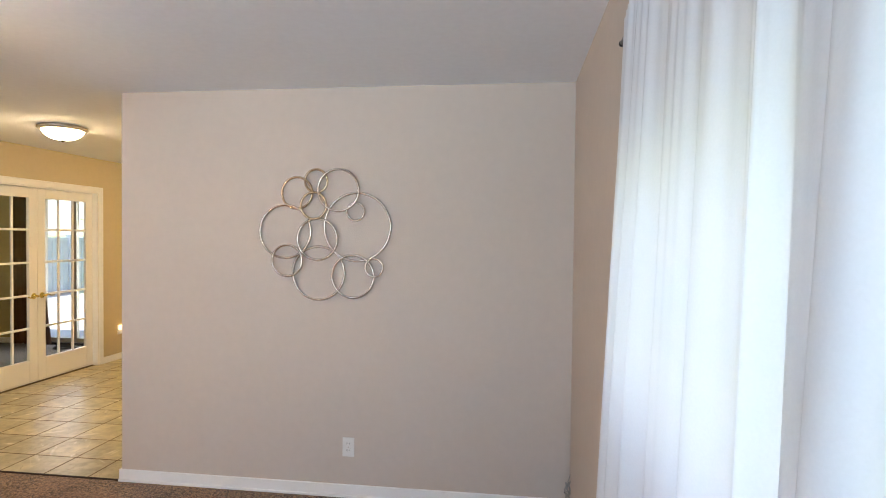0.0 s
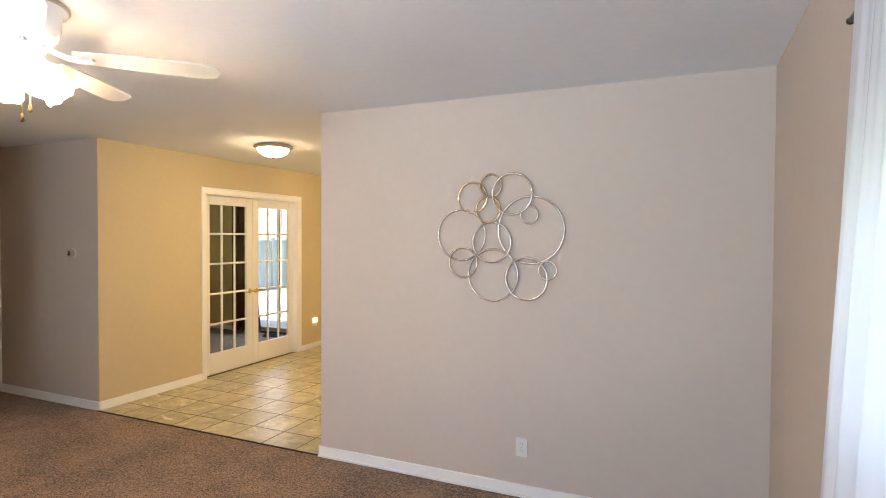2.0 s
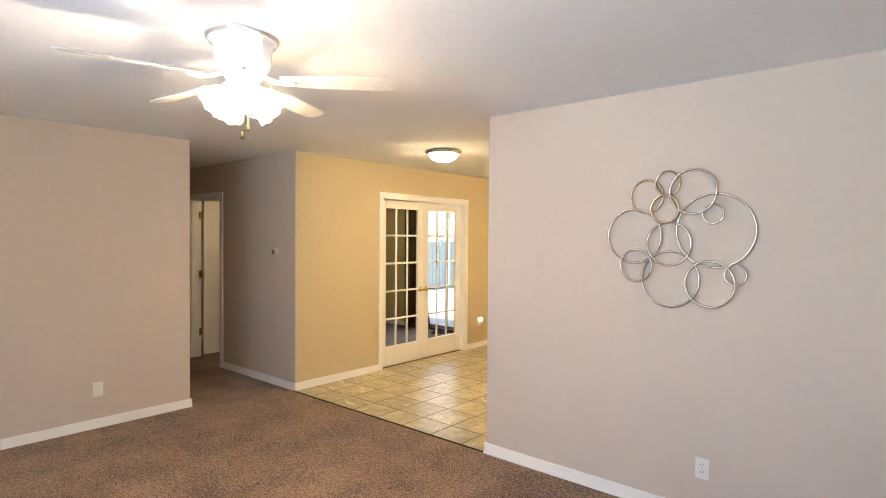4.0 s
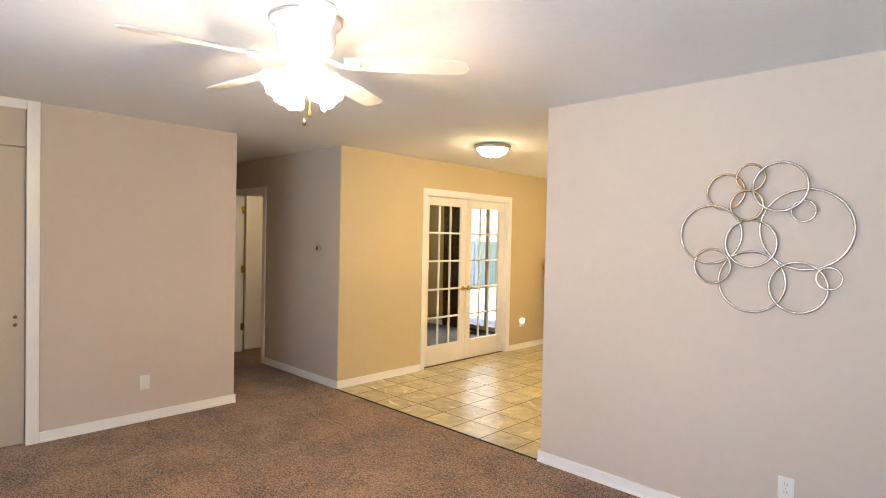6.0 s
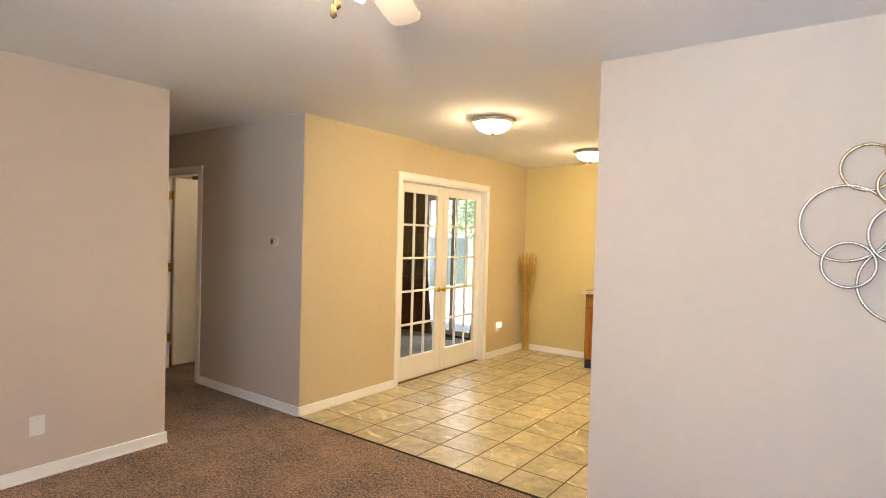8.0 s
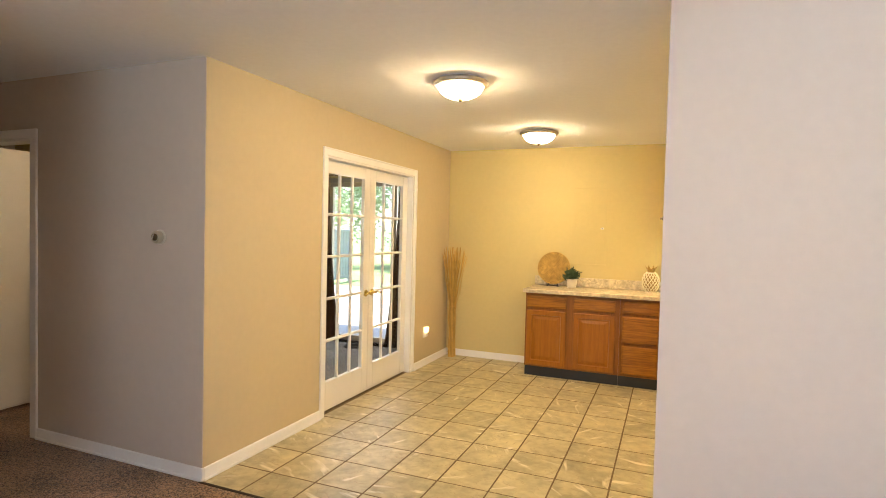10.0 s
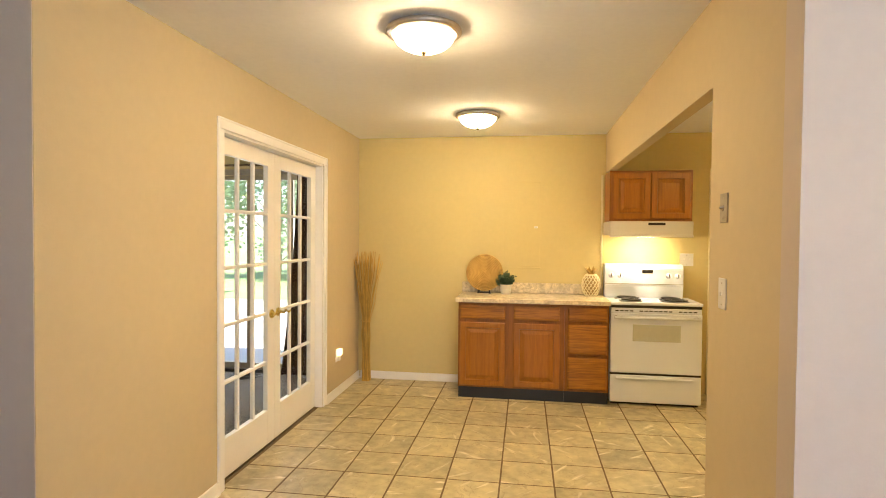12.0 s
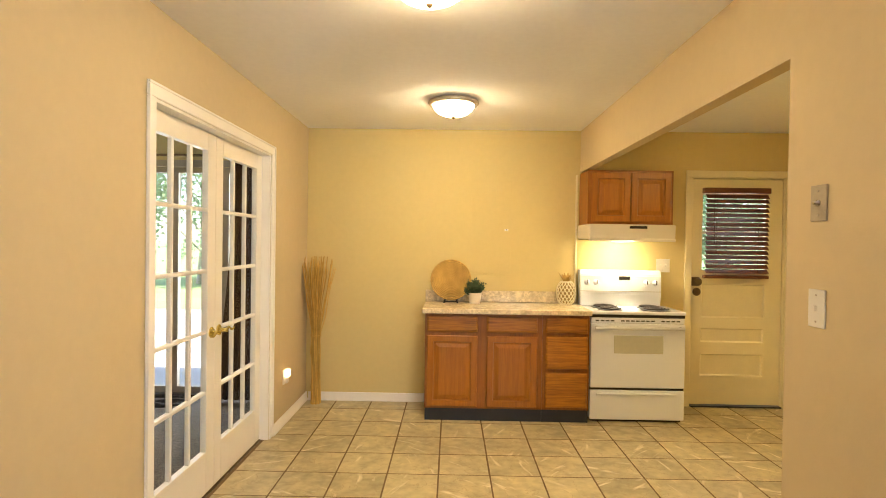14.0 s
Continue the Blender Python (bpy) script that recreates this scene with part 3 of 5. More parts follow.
def lever(door, y, z, way):
    """A brass rosette with a curved lever that points away from the meeting stile."""
    x = FR_X - 0.062
    h = part("handle", spin(bmesh.new(), [(0.001, 0.0), (0.030, 0.0), (0.032, 0.004), (0.026, 0.010), (0.012, 0.014), (0.011, 0.045), (0.014, 0.050), (0.012, 0.056), (0.001, 0.058)], (x, y, z), "x", 24), BRASS, door, "polished brass lever handle", smooth=True)
    pts = [(x + 0.048, y + way * 0.11 * k / 8, z + 0.010 * math.sin(k / 8 * math.pi * 2)) for k in range(9)]
    part("lever", tube(bmesh.new(), pts, 0.009, 10, 0.006), BRASS, h, smooth=True)


lever(leaf_a, YM - 0.05, 0.905, -1)
lever(leaf_b, YM + 0.05, 0.905, 1)
struct("trim_sill", boxes((FR_X - T, FD0 + 0.014, -0.004, FR_X - 0.055, FD1 - 0.014, 0.004)), OLDBRASS, "dark metal door sill", "sill")

# ---- hallway door ----
hc = bmesh.new()
for a, b in ((HD0 - 0.065, HD0 + 0.003), (HD1 - 0.003, HD1 + 0.065)):
    box(hc, a, HALL_Y - 0.016, 0, b, HALL_Y, 2.037, bevel=0.004)
box(hc, HD0 - 0.065, HALL_Y - 0.016, 2.037, HD1 + 0.065, HALL_Y, 2.102, bevel=0.004)
for a, b in ((HD0, HD0 + 0.012), (HD1 - 0.012, HD1)):
    box(hc, a, HALL_Y + 0.002, 0, b, HALL_Y + T + 0.01, 2.028)
box(hc, HD0, HALL_Y + 0.002, 2.028, HD1, HALL_Y + T + 0.01, 2.04)
struct("trim_hall_casing", hc, TRIM, "white painted hallway door casing", "casing")
hd = thing("door_3", (HD0 + 0.03, HALL_Y + T + 0.02, 0.012), "white flush hallway door standing open", "door", kind="structure")
part("slab", box(bmesh.new(), HD0 + 0.022, HALL_Y + T + 0.022, 0.025, HD0 + 0.058, HALL_Y + T + 0.76, 2.03, bevel=0.003), DOORW, hd)
for z in (0.28, 1.03, 1.80):
    hg = boxes((HD0 + 0.012, HALL_Y + T - 0.020, z, HD0 + 0.016, HALL_Y + T + 0.012, z + 0.09), bevel=0.001)
    tube(hg, [(HD0 + 0.02, HALL_Y + T + 0.014, z - 0.004), (HD0 + 0.02, HALL_Y + T + 0.014, z + 0.094)], 0.007, 10)
    part("hinge", hg, BRASS, hd, "brass butt hinge")

# ---- closet front on the left wall ----
cf = boxes((LEFT_X, CL1 - 0.004, 0, LEFT_X + 0.02, CL1 + 0.074, H - 0.001), (LEFT_X, CL0 - 0.07, 0, LEFT_X + 0.02, CL0 + 0.004, H - 0.001), (LEFT_X, CL0 + 0.004, 2.372, LEFT_X + 0.02, CL1 - 0.004, H - 0.001), bevel=0.003)
struct("trim_closet_casing", cf, TRIM, "white ceiling-high closet casing", "casing")
cl = thing("door_4", (LEFT_X - 0.03, (CL0 + CL1) / 2, 0.01), "tan painted closet door with two bolt holes", "door", kind="structure")
part("slab", box(bmesh.new(), LEFT_X - 0.05, CL0 + 0.004, 0.014, LEFT_X - 0.012, CL1 - 0.006, 2.108, bevel=0.002), TAN, cl)
part("transom_panel", box(bmesh.new(), LEFT_X - 0.05, CL0 + 0.002, 2.114, LEFT_X - 0.008, CL1 - 0.004, 2.40, bevel=0.002), TAN, cl)
for z in (0.862, 0.918):
    part("bolt_hole", spin(bmesh.new(), [(0.001, 0), (0.013, 0), (0.013, 0.003), (0.009, 0.004), (0.001, 0.004)], (LEFT_X - 0.013, 0.584, z), "x", 14), OLDBRASS, cl, "dark metal bolt hole")

# ---- back door with its blind ----
bc = bmesh.new()
for a, b in ((BD0 - 0.058, BD0 + 0.004), (BD1 - 0.004, BD1 + 0.062)):
    box(bc, a, BACK_Y - 0.016, 0, b, BACK_Y, 2.042, bevel=0.004)
box(bc, BD0 - 0.058, BACK_Y - 0.016, 2.042, BD1 + 0.062, BACK_Y, 2.102, bevel=0.004)
for a, b in ((BD0, BD0 + 0.01), (BD1 - 0.01, BD1)):
    box(bc, a, BACK_Y + 0.002, 0, b, BACK_Y + T, BDZ - 0.01)
box(bc, BD0, BACK_Y + 0.002, BDZ - 0.01, BD1, BACK_Y + T, BDZ)
box(bc, BD0 + 0.01, BACK_Y + 0.054, BDZ - 0.045, BD1 - 0.01, BACK_Y + T, BDZ - 0.01)
struct("trim_back_casing", bc, CREAM, "cream painted back door casing", "casing")
bd = thing("door_5", ((BD0 + BD1) / 2, BACK_Y + 0.03, 0.01), "closed cream back door with a window and three panels", "door", kind="structure")
y0, y1 = BACK_Y + 0.012, BACK_Y + 0.05
dx0, dx1 = BD0 + 0.014, BD1 - 0.014
WX0, WX1, WZ0, WZ1 = -1.250, -0.694, 1.19, 1.92
frame_bm = boxes((dx0, y0, 0.02, WX0, y1, 2.026), (WX1, y0, 0.02, dx1, y1, 2.026), (WX0, y0, WZ1, WX1, y1, 2.026), (WX0, y0, 1.095, WX1, y1, WZ0), (WX0, y0, 0.70, WX1, y1, 0.795), (WX0, y0, 0.47, WX1, y1, 0.575), (WX0, y0, 0.02, WX1, y1, 0.275))
part("slab", frame_bm, CREAM, bd)
for a, b in ((0.795, 1.095), (0.575, 0.70), (0.275, 0.47)):
    part("panel", panel_xz(bmesh.new(), WX0, a, WX1, b, y0 + 0.001, 0.03, [(0.0, 0.0), (0.012, 0.014), (0.03, 0.014)]), CREAM, bd)
for a, b in ((WZ0, WZ0 + 0.03), (1.54, 1.565), (WZ1 - 0.03, WZ1)):
    part("sash_bar", boxes((WX0, y0 + 0.008, a, WX1, y1 - 0.008, b)), CREAM, bd)
for a, b in ((WZ0 + 0.03, 1.54), (1.565, WZ1 - 0.03)):
    pane = part("pane", boxes((WX0, y0 + 0.018, a, WX1, y0 + 0.021, b)), GLASS, bd)
    pane.visible_shadow = False
kx = -1.318
part("latch_plate", box(bmesh.new(), kx - 0.042, y0 - 0.018, 1.078, kx + 0.046, y0, 1.156, bevel=0.004), OLDBRASS, bd, "worn dark brass rim latch")
part("door_knob", spin(bmesh.new(), [(0.001, 0.016), (0.026, 0.016), (0.026, 0.022), (0.012, 0.026), (0.012, 0.04), (0.030, 0.05), (0.035, 0.062), (0.028, 0.074), (0.001, 0.078)], (kx + 0.012, y0, 1.117), "-y", 24), OLDBRASS, bd, "worn dark brass knob", smooth=True)
part("deadbolt", spin(bmesh.new(), [(0.001, 0), (0.036, 0), (0.036, 0.006), (0.027, 0.016), (0.001, 0.017)], (kx + 0.026, y0, 1.024), "-y", 24), OLDBRASS, bd, "dark round deadbolt", smooth=True)
struct("trim_back_sill", boxes((BD0 + 0.01, BACK_Y - 0.03, 0.002, BD1 - 0.01, BACK_Y + T, 0.014), bevel=0.003), BLACK, "dark door sill", "sill")

bl = thing("window_blind", (-0.97, BACK_Y - 0.02, 1.15), "dark red-brown wooden venetian blind with open slats", "blind")
part("headrail", box(bmesh.new(), -1.265, BACK_Y - 0.05, 1.90, -0.680, BACK_Y - 0.006, 1.948, bevel=0.004), BLIND, bl)
part("bottom_rail", box(bmesh.new(), -1.255, BACK_Y - 0.052, 1.15, -0.688, BACK_Y - 0.008, 1.178, bevel=0.004), BLIND, bl)
for k in range(17):
    z = 1.213 + k * 0.0412
    s = bmesh.new()
    box(s, -0.273, -0.024, -0.0014, 0.273, 0.024, 0.0014)
    bmesh.ops.rotate(s, verts=s.verts, cent=(0, 0, 0), matrix=Matrix.Rotation(radians(44 + 4 * math.sin(k * 2.1)), 3, "X"))
    bmesh.ops.translate(s, verts=s.verts, vec=(-0.963, BACK_Y - 0.030, z))
    part("slat", s, BLIND, bl)
for x in (-1.155, -0.79):
    for yy in (BACK_Y - 0.053, BACK_Y - 0.008):
        part("ladder_cord", tube(bmesh.new(), [(x, yy, 1.165), (x, yy, 1.92)], 0.0012, 5), DRAPE, bl)
part("lift_cord", tube(bmesh.new(), [(-1.175, BACK_Y - 0.058, 1.45), (-1.175, BACK_Y - 0.056, 1.93)], 0.002, 6), DRAPE, bl)

# ---- window with sheer curtains ----
wf = thing("window_1", (WIN_X + 0.07, (WY0 + WY1) / 2, WSILL), "small white sash window behind sheer curtains", "window", kind="structure")
fx0, fx1 = WIN_X + 0.05, WIN_X + 0.10
part("window_frame", boxes((fx0, WY0, WSILL, fx1, WY1, WSILL + 0.04), (fx0, WY0, WHEAD - 0.04, fx1, WY1, WHEAD), (fx0, WY0, WSILL + 0.04, fx1, WY0 + 0.04, WHEAD - 0.04), (fx0, WY1 - 0.04, WSILL + 0.04, fx1, WY1, WHEAD - 0.04)), TRIM, wf)
part("window_sill", box(bmesh.new(), WIN_X - 0.02, WY0 - 0.04, WSILL - 0.025, WIN_X + 0.05, WY1 + 0.04, WSILL - 0.001, bevel=0.004), TRIM, wf)
zm = (WSILL + WHEAD) / 2
part("sash_rail", boxes((fx0 + 0.008, WY0 + 0.04, zm - 0.018, fx1 - 0.008, WY1 - 0.04, zm + 0.018)), TRIM, wf)
for p, q in ((WSILL + 0.04, zm - 0.018), (zm + 0.018, WHEAD - 0.04)):
    pane = part("pane", boxes((fx0 + 0.02, WY0 + 0.04, p, fx0 + 0.024, WY1 - 0.04, q)), GLASS, wf)
    pane.visible_shadow = False



def curtain(name, y0, y1, folds, seed, label, flare=0.0, deep=0.010, off=0.0, sway=0.0):
    """A gathered sheer from the rod to the floor: broad soft folds that drift sideways and deepen as they fall."""
    rnd = random.Random(seed)
    ph = [rnd.uniform(0, 6.28) for _ in range(6)]
    nu, nv = int(folds * 20), 56
    bm, grid = bmesh.new(), []
    top, bottom = 2.09, 0.02
    for j in range(nv + 1):
        v = j / nv
        z = top + (bottom - top) * v
        row = []
        for i in range(nu + 1):
            u = i / nu
            s = u + 0.03 * math.sin(2 * math.pi * 1.7 * u + ph[0]) + 0.012 * math.sin(2 * math.pi * 4.3 * u + ph[1] + v)
            y = y0 + (y1 - y0) * s + flare * v * u
            amp = deep * (0.5 + 1.5 * v)
            drift = sway * v + 0.35 * math.sin(2.2 * v + ph[4])
            x = 0.345 + off - 0.075 * v * (0.35 + 0.65 * u)
            x += amp * math.sin(2 * math.pi * folds * u + ph[2] + drift)
            x += 0.45 * amp * math.sin(2 * math.pi * folds * 1.63 * u + ph[3] - 1.4 * drift)
            x += 0.25 * deep * (1 - v) ** 3 * math.sin(2 * math.pi * folds * 4.1 * u + ph[5])
            row.append(bm.verts.new((x, y, z)))
        grid.append(row)
    for a, b in zip(grid, grid[1:]):
        for i in range(nu):
            bm.faces.new((a[i], a[i + 1], b[i + 1], b[i]))
    return solo(name, bm, SHEER, label, "curtain", "sheer curtains at the window", smooth=True)


curtain("sheer_curtain", 0.34, 1.335, 7, 3, "white sheer curtain panel glowing with daylight", 0.12, 0.011)
curtain("sheer_curtain", -0.98, 0.46, 13, 8, "white sheer curtain panel hanging from a rod", 0.0, 0.014, 0.006, 1.6)
rod = thing("curtain_rod", (0.376, 0.2, 2.06), "slim dark metal curtain rod on the wall", "curtain rod")
part("pole", tube(bmesh.new(), [(0.366, -1.05, 2.07), (0.366, 1.425, 2.07)], 0.007, 10), BLACK, rod, smooth=True)
for y in (-1.0, 1.41):
    part("bracket", tube(bmesh.new(), [(0.366, y, 2.07), (0.395, y, 2.063), (WIN_X, y, 2.058)], 0.006, 8), BLACK, rod)
part("finial", spin(bmesh.new(), [(0.001, 0), (0.008, 0.003), (0.009, 0.008), (0.006, 0.014), (0.001, 0.017)], (0.366, 1.425, 2.07), "y", 16), BLACK, rod, smooth=True)

# unseen rear window, added to go with the fill lamp
rw = thing("window_3", (-1.2, REAR_Y - 0.05, 0.8), "unseen white framed window added behind the living room", "window", kind="structure")
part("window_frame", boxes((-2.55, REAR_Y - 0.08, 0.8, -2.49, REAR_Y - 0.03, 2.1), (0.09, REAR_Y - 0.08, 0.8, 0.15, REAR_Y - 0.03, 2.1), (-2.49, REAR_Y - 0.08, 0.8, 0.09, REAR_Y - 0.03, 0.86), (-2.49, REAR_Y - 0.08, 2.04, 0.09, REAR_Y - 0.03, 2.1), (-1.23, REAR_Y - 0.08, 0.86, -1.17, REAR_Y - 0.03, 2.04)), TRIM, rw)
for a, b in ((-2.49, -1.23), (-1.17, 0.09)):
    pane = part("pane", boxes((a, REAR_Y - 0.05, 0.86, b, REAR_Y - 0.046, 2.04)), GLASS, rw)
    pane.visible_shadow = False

# ---- living room fan ----
FX, FY = -2.262, 1.15
fan = thing("ceiling_fan", (FX, FY, H), "white five-blade ceiling fan with lit tulip shades", "ceiling fan")
part("canopy", spin(bmesh.new(), [(0.001, 0.0), (0.144, 0.0), (0.150, 0.012), (0.144, 0.026), (0.126, 0.034), (0.124, 0.085), (0.112, 0.13), (0.085, 0.155), (0.001, 0.156)], (FX, FY, H), "-z", 48), ENAMEL, fan, "white flush-mount motor housing", smooth=True)
part("canopy_band", spin(bmesh.new(), [(0.148, 0.003), (0.1535, 0.006), (0.1535, 0.013), (0.148, 0.016)], (FX, FY, H), "-z", 48), NICKEL, fan, "nickel trim band", smooth=True)
part("hub", spin(bmesh.new(), [(0.001, 0.155), (0.075, 0.155), (0.080, 0.175), (0.060, 0.20), (0.050, 0.235), (0.070, 0.25), (0.066, 0.275), (0.030, 0.29), (0.001, 0.292)], (FX, FY, H), "-z", 36), ENAMEL, fan, smooth=True)
for k in range(5):
    a = radians(43.5 + 72 * k)
    d, s = Vector((math.cos(a), math.sin(a), 0)), Vector((-math.sin(a), math.cos(a), 0))
    z = H - 0.188
    bm = bmesh.new()
    outline = [(0.17, 0.040), (0.30, 0.051), (0.50, 0.056), (0.64, 0.055), (0.676, 0.043), (0.690, 0.0)]
    pts = outline + [(r, -w) for r, w in outline[-2::-1]]
    lo, hi = [], []
    for r, w in pts:
        p = Vector((FX, FY, z)) + d * r + s * w + Vector((0, 0, -0.20 * w - 0.012 * (r - 0.17)))
        lo.append(bm.verts.new(p))
        hi.append(bm.verts.new(p + Vector((0, 0, 0.007))))
    bm.faces.new(lo)
    bm.faces.new(hi)
    for i in range(len(pts)):
        j = (i + 1) % len(pts)
        bm.faces.new((lo[i], lo[j], hi[j], hi[i]))
    bmesh.ops.recalc_face_normals(bm, faces=bm.faces)
    blade = part("blade", bm, BLADE, fan, "white fan blade")
    c = Vector((FX, FY, z))
    arm = tube(bmesh.new(), [c + d * 0.07 + Vector((0, 0, 0.03)), c + d * 0.11 + Vector((0, 0, 0.012)), c + d * 0.15 - Vector((0, 0, 0.004)), c + d * 0.23 - Vector((0, 0, 0.006))], 0.010, 8)
    tube(arm, [c + d * 0.17 + s * 0.03 - Vector((0, 0, 0.003)), c + d * 0.23 - Vector((0, 0, 0.006)), c + d * 0.17 - s * 0.03 - Vector((0, 0, 0.007))], 0.007, 8)
    part("blade_arm", arm, ENAMEL, blade, "white blade iron")
for k in range(4):
    a = radians(-3 + 90 * k)
    d = Vector((math.cos(a), math.sin(a), 0))
    axis = (d * 0.80 - Vector((0, 0, 0.60))).normalized()
    start = Vector((FX, FY, H - 0.248)) + d * 0.062
    bm = bmesh.new()
    spin(bm, [(0.018, 0.0), (0.028, 0.008), (0.046, 0.028), (0.056, 0.055), (0.062, 0.078), (0.072, 0.100), (0.068, 0.100), (0.054, 0.068), (0.001, 0.055)], (0, 0, 0), "z", 28)
    for v in bm.verts:
        r = math.hypot(v.co.x, v.co.y)
        if v.co.z > 0.09:
            v.co.z += 0.006 * math.sin(8 * math.atan2(v.co.y, v.co.x))
    m = Matrix.Translation(start) @ axis.to_track_quat("Z", "Y").to_matrix().to_4x4()
    bmesh.ops.transform(bm, matrix=m, verts=bm.verts)
    shade = part("shade", bm, TULIP, fan, "lit frosted glass tulip shade", smooth=True)
    bulb = bmesh.new()
    bmesh.ops.create_uvsphere(bulb, u_segments=16, v_segments=10, radius=0.029, matrix=Matrix.Translation(start + axis * 0.088))
    part("bulb", bulb, BULB, shade, "lit bulb", smooth=True)
    part("socket", tube(bmesh.new(), [start - axis * 0.03, start + axis * 0.006], 0.020, 16), ENAMEL, shade)
for dx, dy, drop in ((0.012, -0.01, 0.125), (-0.035, 0.045, 0.075)):
    ch = tube(bmesh.new(), [(FX + dx, FY + dy, H - 0.29), (FX + dx, FY + dy, H - 0.29 - drop)], 0.0016, 6)
    part("pull_chain", ch, BRASS, fan, "thin brass pull chain")
    part("pull_fob", spin(bmesh.new(), [(0.001, 0), (0.005, 0.003), (0.007, 0.018), (0.009, 0.026), (0.001, 0.034)], (FX + dx, FY + dy, H - 0.29 - drop), "-z", 12), OLDBRASS, fan, "small dark pull fob", smooth=True)

# ---- ring wall sculpture ----
RINGS = [  # centre x, centre z, radius, gold or silver
    (-1.221, 1.825, 0.100, 1), (-1.097, 1.897, 0.074, 1), (-0.956, 1.841, 0.130, 0), (-0.842, 1.620, 0.209, 0),
    (-0.850, 1.713, 0.058, 0), (-1.110, 1.747, 0.084, 1), (-1.295, 1.589, 0.166, 0), (-1.088, 1.544, 0.129, 0),
    (-1.276, 1.412, 0.099, 0), (-1.082, 1.338, 0.166, 0), (-0.865, 1.322, 0.133, 0), (-0.732, 1.377, 0.058, 0)]
K = (3.10 + 0.062) / (3.2 + 0.027)
art = thing("wall_sculpture", (-1.0, ART_Y - 0.012, 1.15), "cluster of overlapping silver and champagne metal rings on the wall", "wall art")
for k, (x, z, r, gold) in enumerate(RINGS):
    x, z, r = 0.111 + (x - 0.111) * K, 1.547 + (z - 1.55) * K, r * K
    part("ring", ring(bmesh.new(), (x, ART_Y - 0.012 - 0.008 * (k % 3), z), r - 0.004, 0.0068 if r > 0.07 else 0.0056), GOLD if gold else SILVER, art, "champagne-tinted ring" if gold else "", smooth=True)

# ---- plates, thermostat, night light ----


def wall_plate(name, centre, w, h, normal, label, category, kind_of):
    """A bevelled plate on a wall; normal: x, -x or -y."""
    c = Vector(centre)
    ob = thing(name, centre, label, category)
    t = 0.006

    def b3(u0, v0, d0, u1, v1, d1, bev=0.0015):
        bm = bmesh.new()
        if normal == "-y":
            return box(bm, c.x + u0, c.y - d1, c.z + v0, c.x + u1, c.y - d0, c.z + v1, bevel=bev)
        s = 1 if normal == "x" else -1
        return box(bm, c.x + s * d0, c.y + u0, c.z + v0, c.x + s * d1, c.y + u1, c.z + v1, bevel=bev)

    metal = kind_of == "jack"
    part("plate", b3(-w / 2, -h / 2, 0, w / 2, h / 2, t), JACKMETAL if metal else PLASTIC, ob)
    if kind_of == "outlet":
        for dz in (-0.02, 0.02):
            face = part("socket", b3(-0.017, dz - 0.014, t, 0.017, dz + 0.014, t + 0.002), PLASTIC, ob)
            for du in (-0.007, 0.006):
                part("slot", b3(du - 0.0012, dz - 0.003, t + 0.001, du + 0.0012, dz + 0.007, t + 0.0026, 0), DARKSLOT, face)
        part("screw", b3(-0.003, -0.003, t, 0.003, 0.003, t + 0.0016), NICKEL, ob)
    if kind_of in ("switch", "switches"):
        for du in ((-0.023, 0.023) if kind_of == "switches" else (0,)):
            part("toggle", b3(du - 0.005, -0.008, t, du + 0.005, 0.010, t + 0.008, 0.002), PLASTIC, ob)
    for dz in (-h / 2 + 0.018, h / 2 - 0.018):
        if kind_of != "outlet":
            part("screw", b3(-0.003, dz - 0.003, t, 0.003, dz + 0.003, t + 0.0016), NICKEL, ob)
    if metal:
        bm = spin(bmesh.new(), [(0.001, 0), (0.011, 0), (0.011, 0.003), (0.006, 0.004), (0.005, 0.014), (0.001, 0.014)], (c.x - t, c.y, c.z), "-x", 16)
        part("jack", bm, CHROME, ob, smooth=True)
    return ob


wall_plate("outlet", (-0.870, ART_Y, 0.300), 0.072, 0.115, "-y", "white duplex outlet low on the living room wall", "outlet", "outlet")
wall_plate("outlet_cover", (LEFT_X, 1.423, 0.315), 0.075, 0.115, "x", "white blank cover plate low on the wall", "cover plate", "blank")
wall_plate("jack_plate", (ART_X, 3.692, 1.571), 0.074, 0.112, "-x", "brushed metal wall plate with a round jack", "wall plate", "jack")
wall_plate("light_switch", (ART_X, 3.692, 1.244), 0.076, 0.118, "-x", "white toggle light switch plate", "light switch", "switch")
wall_plate("light_switch", (-1.600, BACK_Y, 1.254), 0.120, 0.118, "-y", "white double switch plate beside the stove", "light switch", "switches")

th = thing("thermostat", (-5.125, HALL_Y, 1.405), "round cream and brass thermostat on the hallway wall", "thermostat")
part("base_plate", spin(bmesh.new(), [(0.001, 0), (0.045, 0), (0.045, 0.006), (0.041, 0.010), (0.001, 0.010)], (-5.125, HALL_Y, 1.405), "-y", 36), CERAMIC, th, smooth=True)
part("ring", spin(bmesh.new(), [(0.001, 0.009), (0.038, 0.009), (0.038, 0.034), (0.034, 0.040), (0.026, 0.041), (0.025, 0.038), (0.001, 0.044)], (-5.125, HALL_Y, 1.405), "-y", 36), mat("aged_cream_plastic", (0.50, 0.43, 0.31), 0.4, vary=0.06, scale=30), th, "tan plastic ring", smooth=True)
part("dial", spin(bmesh.new(), [(0.001, 0.037), (0.022, 0.037), (0.020, 0.047), (0.010, 0.049), (0.001, 0.048)], (-5.125, HALL_Y, 1.405), "-y", 28), OLDBRASS, th, "dark brass dial", smooth=True)
